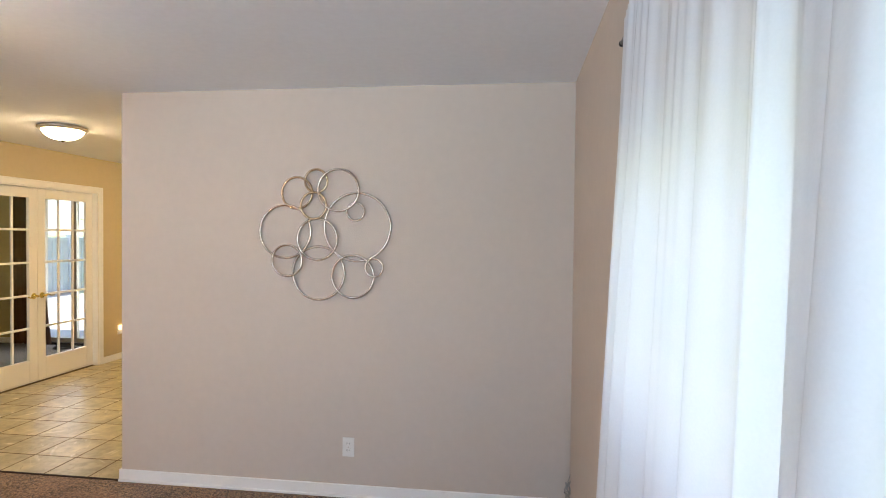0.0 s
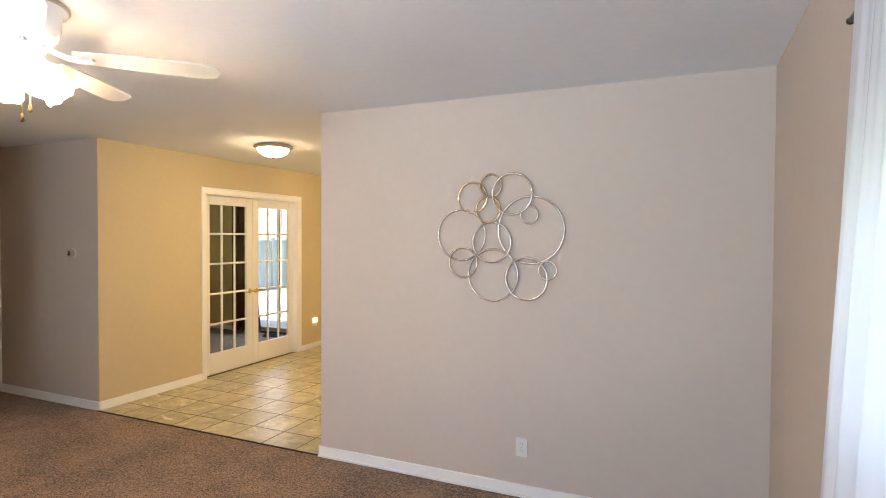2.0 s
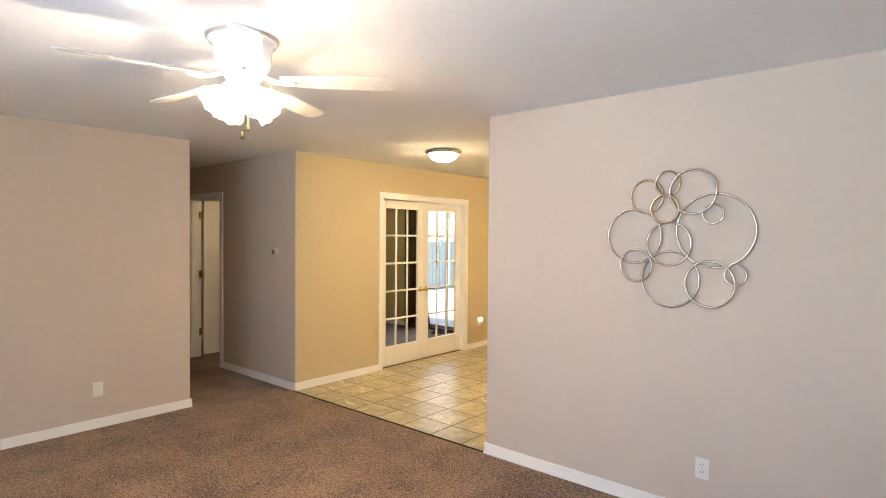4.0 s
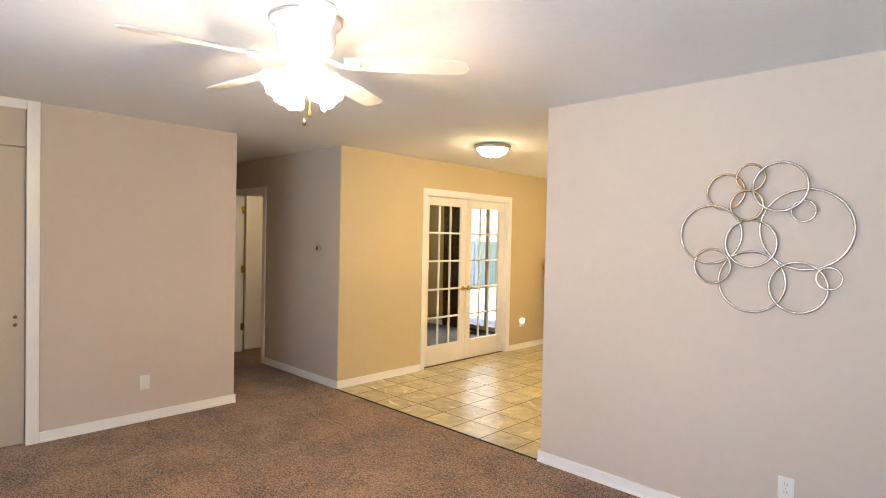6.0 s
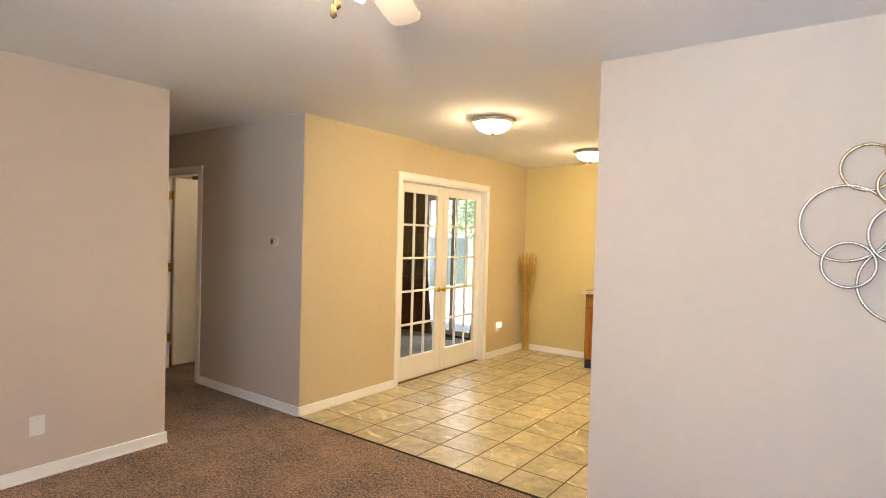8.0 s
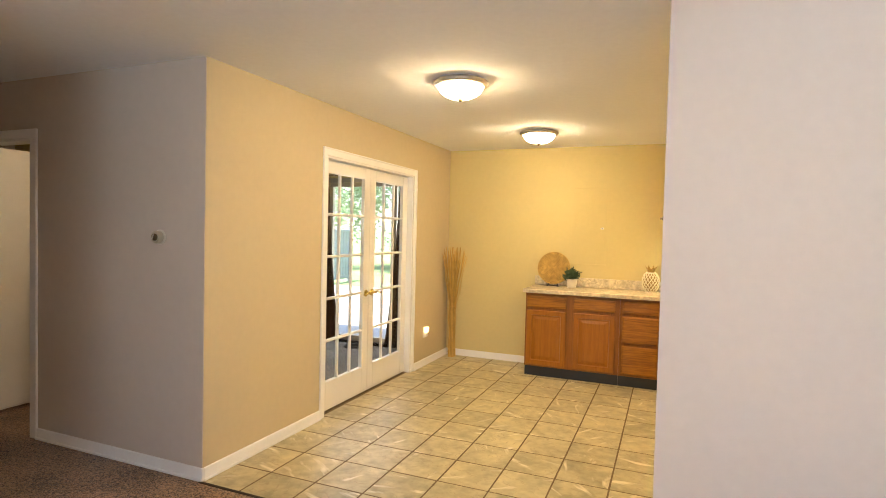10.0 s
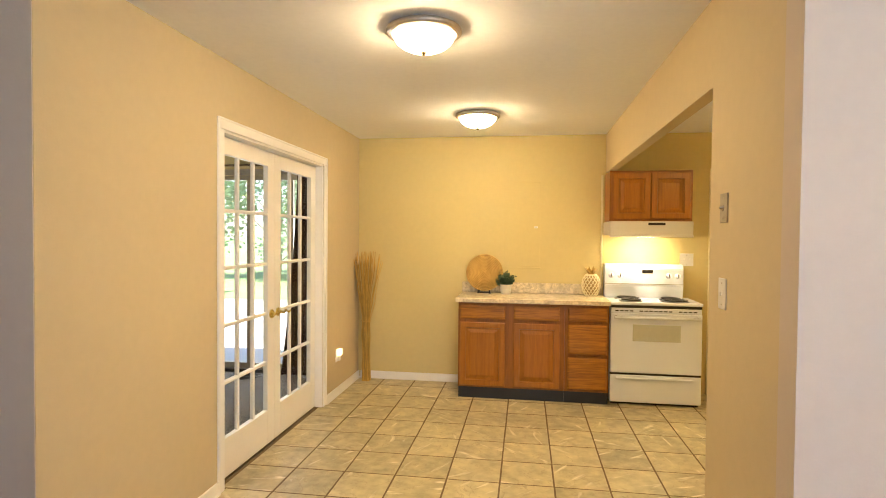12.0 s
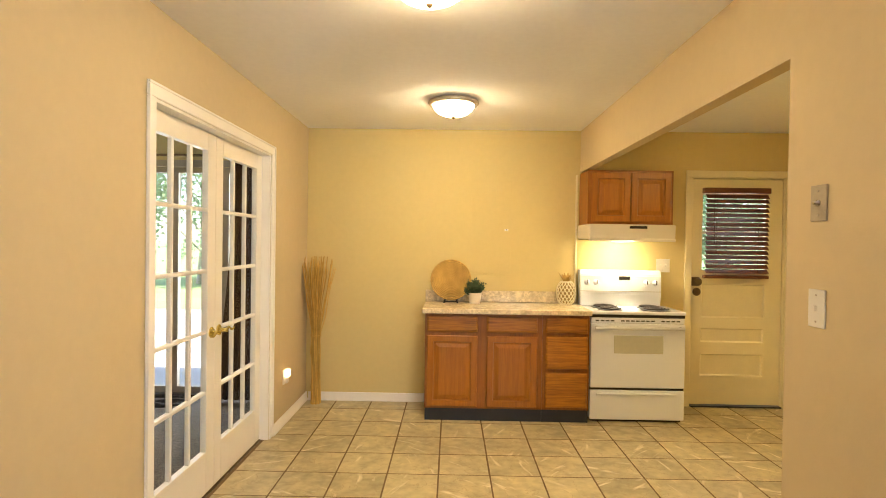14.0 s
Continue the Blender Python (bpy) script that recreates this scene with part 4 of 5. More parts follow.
part("pointer", tube(bmesh.new(), [(-5.131, HALL_Y - 0.055, 1.392), (-5.119, HALL_Y - 0.055, 1.420)], 0.003, 6), CERAMIC, th)

NY, NZ = 6.235, 0.365
wall_plate("outlet", (FR_X, NY, NZ), 0.072, 0.115, "x", "white outlet with a night light plugged in", "outlet", "outlet")
nl = thing("night_light", (FR_X + 0.01, NY, NZ), "small lit plug-in night light", "night light")
part("plug_body", box(bmesh.new(), FR_X + 0.009, NY - 0.024, NZ - 0.045, FR_X + 0.034, NY + 0.024, NZ + 0.0, bevel=0.004), PLASTIC, nl)
part("shade", box(bmesh.new(), FR_X + 0.010, NY - 0.03, NZ + 0.001, FR_X + 0.048, NY + 0.03, NZ + 0.062, bevel=0.010, seg=3), NIGHT, nl, "glowing frosted shade")

# cable in the corner
cb = bmesh.new()
for k in range(3):
    tube(cb, [(0.425 - 0.012 * k + 0.006 * math.sin(2.2 * j + k), ART_Y - 0.035 - 0.008 * k, 0.004 + 0.021 * j) for j in range(10)], 0.0042, 7)
tube(cb, [(0.415, ART_Y - 0.03, 0.185), (0.44, ART_Y - 0.012, 0.25), (0.446, ART_Y - 0.004, 0.33)], 0.0025, 6)
for z in (0.06, 0.13):
    ring(cb, (0.413, ART_Y - 0.043, z), 0.018, 0.003, "z", 16, 6)
solo("loose_cable", cb, mat("grey_cable", (0.36, 0.34, 0.31), 0.5, vary=0.2, scale=40), "bundled grey cable in the room corner", "cable", smooth=True)

# ---- flush ceiling lamps ----
# the last two are out of view, added to brighten hall room and kitchen
for x, y in ((-3.58, 4.035), (-3.483, 5.87), (-5.9, 3.68), (-1.2, 4.75)):
    lamp = thing("ceiling_lamp", (x, y, H), "flush dome ceiling lamp, lit, with nickel rim", "ceiling lamp", "flush dome lamps")
    part("pan", spin(bmesh.new(), [(0.001, 0.0), (0.150, 0.0), (0.176, 0.012), (0.180, 0.026), (0.172, 0.036), (0.156, 0.042), (0.148, 0.040), (0.146, 0.033), (0.001, 0.032)], (x, y, H), "-z", 48), NICKEL, lamp, "brushed nickel rim", smooth=True)
    part("dome", spin(bmesh.new(), [(0.144, 0.040), (0.143, 0.050), (0.130, 0.072), (0.105, 0.092), (0.070, 0.108), (0.030, 0.116), (0.001, 0.117)], (x, y, H), "-z", 48), {3.68: DOME_HALL_FILL, 4.75: DOME_KITCHEN_FILL}.get(y, DOME), lamp, "lit alabaster glass dome", smooth=True)
    part("finial", spin(bmesh.new(), [(0.001, 0.114), (0.016, 0.116), (0.013, 0.124), (0.008, 0.131), (0.001, 0.135)], (x, y, H), "-z", 16), OLDBRASS, lamp, smooth=True)

# ---- base cabinets ----
CX0, CX1, CFY = -3.686, -2.368, 6.384


def raised_door(name, x0, z0, x1, z1, parent, y):
    """A raised-panel door: frame, sloped field and flat centre in one mesh."""
    return part(name, panel_xz(bmesh.new(), x0, z0, x1, z1, y, 0.025, [(0.0, 0.006), (0.006, 0.0), (0.050, 0.0), (0.056, 0.012), (0.066, 0.012), (0.096, 0.002), (0.104, 0.002)], 0.012), OAK, parent)


def slab_front(name, x0, z0, x1, z1, parent, y):
    return part(name, panel_xz(bmesh.new(), x0, z0, x1, z1, y, 0.025, [(0.0, 0.009), (0.006, 0.003), (0.016, 0.0)], 0.012), OAK_FLAT, parent)


base = thing("base_cabinet", ((CX0 - 2.743) / 2, 6.6, 0.0), "oak base cabinet with two drawers over raised-panel doors", "cabinet")
part("body", boxes((CX0, CFY, 0.10, -2.745, BACK_Y - 0.004, 0.866)), OAK_SHADED, base)
part("toe_kick", boxes((CX0 + 0.004, CFY + 0.006, 0.0, -2.745, CFY + 0.03, 0.099)), KICK, base, "black vinyl toe kick")
slab_front("drawer", -3.668, 0.718, -3.264, 0.842, base, CFY - 0.026)
slab_front("drawer", -3.190, 0.718, -2.786, 0.842, base, CFY - 0.026)
raised_door("door", -3.668, 0.118, -3.264, 0.690, base, CFY - 0.026)
raised_door("door", -3.190, 0.118, -2.786, 0.690, base, CFY - 0.026)
drw = thing("drawer_cabinet", (-2.56, 6.6, 0.0), "oak cabinet with three stacked drawers", "cabinet")
part("body", boxes((-2.743, CFY, 0.10, CX1, BACK_Y - 0.004, 0.866)), OAK_SHADED, drw)
part("toe_kick", boxes((-2.743, CFY + 0.006, 0.0, CX1 - 0.004, CFY + 0.03, 0.099)), KICK, drw, "black vinyl toe kick")
slab_front("drawer", -2.718, 0.718, -2.384, 0.842, drw, CFY - 0.026)
slab_front("drawer", -2.718, 0.430, -2.384, 0.692, drw, CFY - 0.026)
slab_front("drawer", -2.718, 0.122, -2.384, 0.404, drw, CFY - 0.026)
top = thing("countertop", (-3.03, 6.6, 0.868), "cream marbled laminate countertop with low backsplash", "countertop")
part("slab", box(bmesh.new(), CX0 - 0.022, 6.318, 0.868, CX1 + 0.006, BACK_Y - 0.002, 0.908, bevel=0.006, seg=2), COUNTER, top, smooth=False)
part("backsplash", box(bmesh.new(), CX0 - 0.022, BACK_Y - 0.022, 0.909, CX1 + 0.006, BACK_Y - 0.002, 1.008, bevel=0.005, seg=2), COUNTER, top)
struct("trim_strip", box(bmesh.new(), -2.384, BACK_Y - 0.014, 1.01, -2.366, BACK_Y - 0.002, 2.05, bevel=0.003), CREAM, "narrow cream trim strip up the kitchen wall", "trim")

# ---- things on the counter ----
CZ = 0.908
pl = thing("woven_charger", (-3.483, 6.80, CZ), "round woven seagrass charger leaning on an easel", "charger")
PC, PR, tilt = Vector((-3.483, 6.785, 1.108)), 0.176, radians(-11)
rot = Matrix.Translation(PC) @ Matrix.Rotation(tilt, 4, "X")
for k in range(13):
    r = 0.008 + k * 0.0137
    bm = ring(bmesh.new(), (0, 0, 0), r, 0.0066, "y", max(14, int(r * 420)), 6)
    for v in bm.verts:
        v.co *= 1 + 0.016 * math.sin((9 + 2 * k) * math.atan2(v.co.z, v.co.x) + 1.7 * k)
    bmesh.ops.transform(bm, matrix=rot, verts=bm.verts)
    part("coil", bm, WICKER, pl, smooth=True)
bm = bmesh.new()
spin(bm, [(0.001, -0.003), (0.172, -0.003), (0.172, 0.002), (0.001, 0.002)], (0, 0, 0), "y", 48)
bmesh.ops.transform(bm, matrix=rot, verts=bm.verts)
part("backing", bm, mat("seagrass_shadow", (0.24, 0.15, 0.05), 0.9, vary=0.3, scale=40), pl)
ez = thing("plate_easel", (-3.483, 6.76, CZ), "small dark wooden plate easel on the counter", "easel")
for s in (-1, 1):
    bm = tube(bmesh.new(), [(-3.483 + s * 0.055, 6.715, CZ + 0.035), (-3.483 + s * 0.055, 6.718, CZ + 0.008), (-3.483 + s * 0.05, 6.77, CZ + 0.014), (-3.483 + s * 0.03, 6.835, CZ + 0.12)], 0.006, 8)
    part("leg", bm, BLACK, ez)
    part("foot", tube(bmesh.new(), [(-3.483 + s * 0.052, 6.755, CZ + 0.014), (-3.483 + s * 0.06, 6.745, CZ)], 0.007, 8), BLACK, ez)
part("crossbar", tube(bmesh.new(), [(-3.540, 6.742, CZ + 0.013), (-3.426, 6.742, CZ + 0.013)], 0.006, 8), BLACK, ez)

pp = thing("potted_plant", (-3.275, 6.73, CZ), "small leafy green plant in a cream ceramic pot", "plant")
part("pot", spin(bmesh.new(), [(0.001, 0), (0.043, 0), (0.047, 0.01), (0.058, 0.084), (0.060, 0.094), (0.055, 0.094), (0.050, 0.078), (0.001, 0.076)], (-3.275, 6.73, CZ), "z", 32), CERAMIC, pp, smooth=True)
rnd = random.Random(5)
fol, stems = bmesh.new(), bmesh.new()
for k in range(80):
    a, sp = rnd.uniform(0, 6.28), rnd.uniform(0.01, 0.105)
    tip = Vector((-3.275 + sp * math.cos(a), 6.73 + sp * math.sin(a) * 0.8, CZ + rnd.uniform(0.135, 0.225) - sp * 0.5))
    root = Vector((-3.275 + 0.2 * sp * math.cos(a), 6.73 + 0.2 * sp * math.sin(a), CZ + 0.075))
    tube(stems, [root, root.lerp(tip, 0.5) + Vector((0, 0, 0.01)), tip], 0.0016, 5)
    for j in range(11):
        p = root.lerp(tip, 0.45 + 0.055 * j)
        d = Vector((rnd.gauss(0, 1), rnd.gauss(0, 1), rnd.gauss(0.3, 0.7))).normalized()
        s = d.orthogonal().normalized()
        L, W = rnd.uniform(0.018, 0.032), rnd.uniform(0.006, 0.010)
        q = [p, p + d * L * 0.5 + s * W, p + d * L, p + d * L * 0.5 - s * W]
        vs = [fol.verts.new(v) for v in q]
        fol.faces.new(vs)
part("stems", stems, LEAF, pp)
part("foliage", fol, LEAF, pp, "dense small green leaves")

CREAMVASE = mat("cream_lattice_glaze", (0.86, 0.78, 0.56), 0.4, vary=0.06, scale=20)
vz = thing("pineapple_vase", (-2.482, 6.76, CZ), "cream lattice pineapple-shaped lantern with brown leaves", "vase")
VC = Vector((-2.482, 6.76, CZ))
prof = [(0.045, 0.0), (0.062, 0.02), (0.080, 0.06), (0.085, 0.105), (0.079, 0.15), (0.062, 0.185), (0.045, 0.20)]


def prof_r(h):
    for (r0, h0), (r1, h1) in zip(prof, prof[1:]):
        if h <= h1:
            return r0 + (r1 - r0) * (h - h0) / (h1 - h0)
    return prof[-1][0]


part("inner_glass", spin(bmesh.new(), [(0.001, 0.002)] + [(r - 0.006, h + 0.002) for r, h in prof] + [(0.001, 0.198)], VC, "z", 28), mat("lantern_lining", (0.36, 0.25, 0.10), 0.5, vary=0.1, scale=30), vz, smooth=True)
for w in (-1, 1):
    for k in range(15):
        pts = []
        for j in range(15):
            h = 0.2 * j / 14
            a = 2 * math.pi * k / 15 + w * j * 0.115
            pts.append(VC + Vector((prof_r(h) * math.cos(a), prof_r(h) * math.sin(a), h)))
        part("lattice_strip", tube(bmesh.new(), pts, 0.0042, 6), CREAMVASE, vz, smooth=True)
for h, r in ((0.0, 0.047), (0.2, 0.047)):
    part("rim", ring(bmesh.new(), VC + Vector((0, 0, h)), r, 0.005, "z", 28, 8), CREAMVASE, vz, smooth=True)
cr = bmesh.new()
for k in range(12):
    a, lean = 2 * math.pi * k / 12 + 0.2 * (k % 2), 0.05 if k % 2 else 0.03
    p0 = VC + Vector((0.018 * math.cos(a), 0.018 * math.sin(a), 0.195))
    p1 = VC + Vector((0.035 * math.cos(a), 0.035 * math.sin(a), 0.235))
    p2 = VC + Vector(((0.02 + lean) * math.cos(a), (0.02 + lean) * math.sin(a), 0.248 + 0.016 * ((k * 7) % 3)))
    s = Vector((-math.sin(a), math.cos(a), 0)) * 0.017
    q = [cr.verts.new(v) for v in (p0 - s, p0 + s, p1 + s, p2, p1 - s)]
    cr.faces.new(q)
bmesh.ops.solidify(cr, geom=cr.faces[:], thickness=0.003)
part("leaf_crown", cr, mat("bronze_leaf", (0.46, 0.30, 0.08), 0.45, metal=0.3, vary=0.2, scale=40), vz, "brown metal leaf crown")

# ---- electric range ----
SX0, SX1, SFY = -2.358, -1.588, 6.416
st = thing("stove", ((SX0 + SX1) / 2, 6.6, 0.0), "white electric coil range with closed oven door", "stove")
part("body", box(bmesh.new(), SX0 + 0.003, SFY + 0.028, 0.03, SX1 - 0.003, BACK_Y - 0.02, 0.868, bevel=0.004), ENAMEL, st)
part("cooktop", box(bmesh.new(), SX0, SFY - 0.008, 0.870, SX1, BACK_Y - 0.02, 0.898, bevel=0.008, seg=2), ENAMEL, st)
part("trim_gap", boxes((SX0 + 0.006, SFY + 0.004, 0.846, SX1 - 0.006, SFY + 0.028, 0.869)), BLACK, st, "black vent gap")
vent = part("vent_strip", box(bmesh.new(), SX0 + 0.01, SFY - 0.002, 0.802, SX1 - 0.01, SFY + 0.028, 0.845, bevel=0.003), ENAMEL, st)
for k in range(17):
    x = SX0 + 0.06 + k * 0.0405
    if k not in (4, 12):
        part("vent_slot", boxes((x - 0.014, SFY - 0.004, 0.816, x + 0.014, SFY + 0.004, 0.826)), DARKSLOT, vent)
door = part("oven_door", box(bmesh.new(), SX0 + 0.006, SFY - 0.012, 0.280, SX1 - 0.006, SFY + 0.026, 0.800, bevel=0.008, seg=2), ENAMEL, st, "white oven door")
part("oven_window", box(bmesh.new(), -2.165, SFY - 0.015, 0.560, -1.770, SFY - 0.008, 0.705, bevel=0.002), GREYGLASS, door, "grey patterned oven window")
hb = tube(bmesh.new(), [(SX0 + 0.03, SFY - 0.052, 0.768), (SX1 - 0.03, SFY - 0.052, 0.768)], 0.013, 12)
for x in (SX0 + 0.05, SX1 - 0.05):
    tube(hb, [(x, SFY - 0.052, 0.768), (x, SFY - 0.010, 0.772)], 0.010, 10)
part("door_handle", hb, ENAMEL, door, "white bar handle", smooth=True)
part("drawer_gap", boxes((SX0 + 0.008, SFY + 0.004, 0.262, SX1 - 0.008, SFY + 0.027, 0.279)), BLACK, st, "dark gap over the drawer")
part("drawer", box(bmesh.new(), SX0 + 0.006, SFY - 0.010, 0.022, SX1 - 0.006, SFY + 0.026, 0.261, bevel=0.008, seg=2), ENAMEL, st, "white storage drawer")
lip = box(bmesh.new(), SX0 + 0.055, SFY - 0.030, 0.226, SX1 - 0.075, SFY - 0.008, 0.244, bevel=0.006, seg=2)
part("drawer_pull", lip, ENAMEL, st, "white moulded drawer pull")
part("toe_gap", boxes((SX0 + 0.02, SFY + 0.03, 0.0, SX1 - 0.02, SFY + 0.06, 0.029)), BLACK, st)
bg = bmesh.new()
prof2 = [(6.79, 0.899), (6.77, 1.005), (6.777, 1.165), (6.797, 1.212), (6.872, 1.212), (6.872, 0.899)]
sides = []
for x in (SX0 + 0.002, SX1 - 0.066):
    sides.append([bg.verts.new((x, y, z)) for y, z in prof2])
bg.faces.new(sides[0])
bg.faces.new(sides[1])
for i in range(len(prof2)):
    j = (i + 1) % len(prof2)
    bg.faces.new((sides[0][i], sides[0][j], sides[1][j], sides[1][i]))
bmesh.ops.recalc_face_normals(bg, faces=bg.faces)
bmesh.ops.bevel(bg, geom=bg.edges[:], offset=0.006, segments=2, affect="EDGES")
guard = part("control_panel", bg, ENAMEL, st, "white backguard with knobs")
part("panel_line", boxes((SX0 + 0.006, 6.7675, 1.026, SX1 - 0.070, 6.773, 1.030)), mat("panel_grey", (0.35, 0.34, 0.32), 0.5), guard)
part("clock_display", boxes((-2.02, 6.767, 1.128, -1.925, 6.777, 1.160), bevel=0.002), DARKSLOT, guard, "dark clock display")
for x in (-2.298, -2.218, -1.785, -1.705):
    kb = spin(bmesh.new(), [(0.001, 0), (0.026, 0), (0.026, 0.006), (0.019, 0.010), (0.017, 0.026), (0.001, 0.028)], (x, 6.775, 1.105), "-y", 24)
    k0 = part("knob", kb, ENAMEL, guard, "white control knob", smooth=True)
    part("pointer", boxes((x - 0.003, 6.743, 1.092, x + 0.003, 6.7475, 1.128)), DARKSLOT, k0)
for x, y, r in ((-2.165, 6.53, 0.092), (-1.79, 6.53, 0.108), (-2.165, 6.695, 0.105), (-1.79, 6.695, 0.088)):
    bowl = part("drip_bowl", spin(bmesh.new(), [(0.001, -0.002), (r * 0.86, 0.0), (r * 0.98, 0.004), (r + 0.008, 0.005), (r + 0.01, 0.002), (r + 0.008, -0.002)], (x, y, 0.8975), "z", 36), BLACK, st, "black drip bowl", smooth=True)
    turns, pts = 4, []
    for k in range(120):
        a = 2 * math.pi * turns * k / 119
        rr = 0.018 + (r - 0.024) * k / 119
        pts.append((x + rr * math.cos(a), y + rr * math.sin(a), 0.911))
    part("coil_burner", tube(bmesh.new(), pts, 0.006, 7), COIL, bowl, "dark coil element", smooth=True)

# ---- wall cabinet and hood ----
UX0, UX1, UFY = -2.350, -1.645, 6.585
up = thing("wall_cabinet", ((UX0 + UX1) / 2, 6.7, 1.606), "oak wall cabinet with two raised-panel doors", "cabinet")
part("body", boxes((UX0, UFY, 1.606, UX1, BACK_Y - 0.004, 2.052)), OAK, up)
part("face_frame", boxes((UX0 - 0.001, UFY - 0.006, 1.606, UX1 + 0.001, UFY - 0.0005, 2.055)), OAK_SHADED, up)
mx = (UX0 + UX1) / 2
raised_door("door", UX0 + 0.026, 1.624, mx - 0.003, 2.036, up, UFY - 0.026)
raised_door("door", mx + 0.003, 1.624, UX1 - 0.020, 2.036, up, UFY - 0.026)
hood = thing("range_hood", ((UX0 + UX1) / 2, 6.65, 1.46), "cream under-cabinet range hood with its lamp lit", "range hood")
hbm, sides = bmesh.new(), []
hp = [(6.46, 1.478), (6.45, 1.600), (BACK_Y - 0.004, 1.600), (BACK_Y - 0.004, 1.478)]
for x in (UX0 - 0.010, UX1 - 0.022):
    sides.append([hbm.verts.new((x, y, z)) for y, z in hp])
hbm.faces.new(sides[0])
hbm.faces.new(sides[1])
for i in range(4):
    j = (i + 1) % 4
    hbm.faces.new((sides[0][i], sides[0][j], sides[1][j], sides[1][i]))
bmesh.ops.recalc_face_normals(hbm, faces=hbm.faces)
bmesh.ops.bevel(hbm, geom=hbm.edges[:], offset=0.006, segments=2, affect="EDGES")
part("shell", hbm, HOODW, hood)
part("lower_lip", box(bmesh.new(), UX0 - 0.012, 6.455, 1.462, UX1 - 0.020, 6.48, 1.486, bevel=0.003), HOODW, hood)
part("switch_panel", boxes((-2.04, 6.4465, 1.566, -1.90, 6.454, 1.588)), DARKSLOT, hood, "dark rocker switches")
part("lamp_lens", box(bmesh.new(), -2.10, 6.62, 1.462, -1.95, 6.72, 1.4785, bevel=0.004), HOODLAMP, hood, "lit hood lamp lens")

# ---- low counter end beside the back door ----
struct("wall_ledge", box(bmesh.new(), -0.478, BACK_Y - 0.30, -0.01, KR_X - 0.001, BACK_Y - 0.003, 0.915, bevel=0.003), CREAM, "cream painted low ledge beside the back door", "ledge")

# ---- reed bundle ----
rb = thing("reed_bundle", (-4.665, 6.785, 0.0), "tall bundle of dried reeds standing in the corner", "dried reeds")
rnd = random.Random(11)


def bend(points, rnd):
    """Dried stalks are never straight: small random kinks between the given points."""
    out, pts = [], [Vector(p) for p in points]
    for a, b in zip(pts, pts[1:]):
        out += [a, a.lerp(b, 0.5) + Vector((rnd.gauss(0, 0.006), rnd.gauss(0, 0.005), 0))]
    out = [Vector((max(-4.766, p.x), min(BACK_Y - 0.01, p.y), p.z)) for p in out]
    return out + [pts[-1]]


for k in range(64):
    a, q = rnd.uniform(0, 6.28), math.sqrt(rnd.random())
    foot, waist = 0.050 * q, 0.040 * q
    head = 0.16 * q
    hgt = rnd.uniform(1.17, 1.30)
    cx, cy = -4.665, 6.785
    ex = max(-4.765, cx + 0.010 + head * math.cos(a) * 1.05)
    ey = min(BACK_Y - 0.012, cy - 0.02 + head * math.sin(a) * 0.75)
    pts = [(cx + foot * math.cos(a + 0.6), cy + foot * math.sin(a + 0.6) * 0.9, 0.0), (cx + waist * math.cos(a + 0.3), cy + waist * math.sin(a + 0.3), 0.30), (cx + waist * math.cos(a), cy + waist * math.sin(a), 0.62),
           (cx + waist * math.cos(a) + 0.47 * (ex - cx - waist * math.cos(a)) + 0.005 * rnd.gauss(0, 1), cy + waist * math.sin(a) + 0.47 * (ey - cy - waist * math.sin(a)), 0.92), (ex, ey, hgt)]
    part("reed", tube(bmesh.new(), bend(pts, rnd), rnd.uniform(0.0038, 0.0058), 6, 0.0032), REED, rb, smooth=True)
part("tie", ring(bmesh.new(), (-4.665, 6.785, 0.60), 0.046, 0.004, "z", 28, 6), REED, rb, "twisted reed tie", smooth=True)

# ---- small marks on the kitchen wall ----
# latch of the breaker panel cover below
nh = thing("wall_hook", (-2.994, BACK_Y, 1.551), "tiny dark latch near the edge of the panel cover", "hook")
part("plate", box(bmesh.new(), -3.012, BACK_Y - 0.004, 1.541, -2.976, BACK_Y, 1.561, bevel=0.001), PLASTIC, nh)
part("pin", tube(bmesh.new(), [(-2.994, BACK_Y - 0.003, 1.551), (-2.994, BACK_Y - 0.016, 1.553)], 0.004, 8), DARKSLOT, nh)
pc = thing("panel_cover", (-3.13, BACK_Y, 1.165), "flush painted-over breaker panel cover in the wall", "panel cover")
part("cover", box(bmesh.new(), -3.30, BACK_Y - 0.0035, 1.166, -2.955, BACK_Y, 1.985, bevel=0.0012), KITCHEN_WALL, pc)
part("bottom_lip", box(bmesh.new(), -3.31, BACK_Y - 0.009, 1.150, -2.945, BACK_Y, 1.160, bevel=0.002), KITCHEN_WALL, pc)

# ---- sunroom ----
sd = thing("window_2", ((SD0 + SD1) / 2, BACK_Y + 0.05, 0.03), "tan framed sliding patio window onto the garden", "window", kind="structure")
ya, yb = BACK_Y + 0.03, BACK_Y + 0.08
part("window_frame", boxes((SD0, ya, 0.03, SD0 + 0.05, yb, SDZ), (SD1 - 0.05, ya, 0.03, SD1, yb, SDZ), (SD0 + 0.05, ya, SDZ - 0.05, SD1 - 0.05, yb, SDZ), (SD0 + 0.05, ya, 0.03, SD1 - 0.05, yb, 0.09)), TANFRAME, sd)
part("track", boxes((SD0, BACK_Y - 0.03, 0.0, SD1, ya, 0.034)), BLACK, sd, "dark sill track")
w3 = (SD1 - SD0 - 0.1) / 3
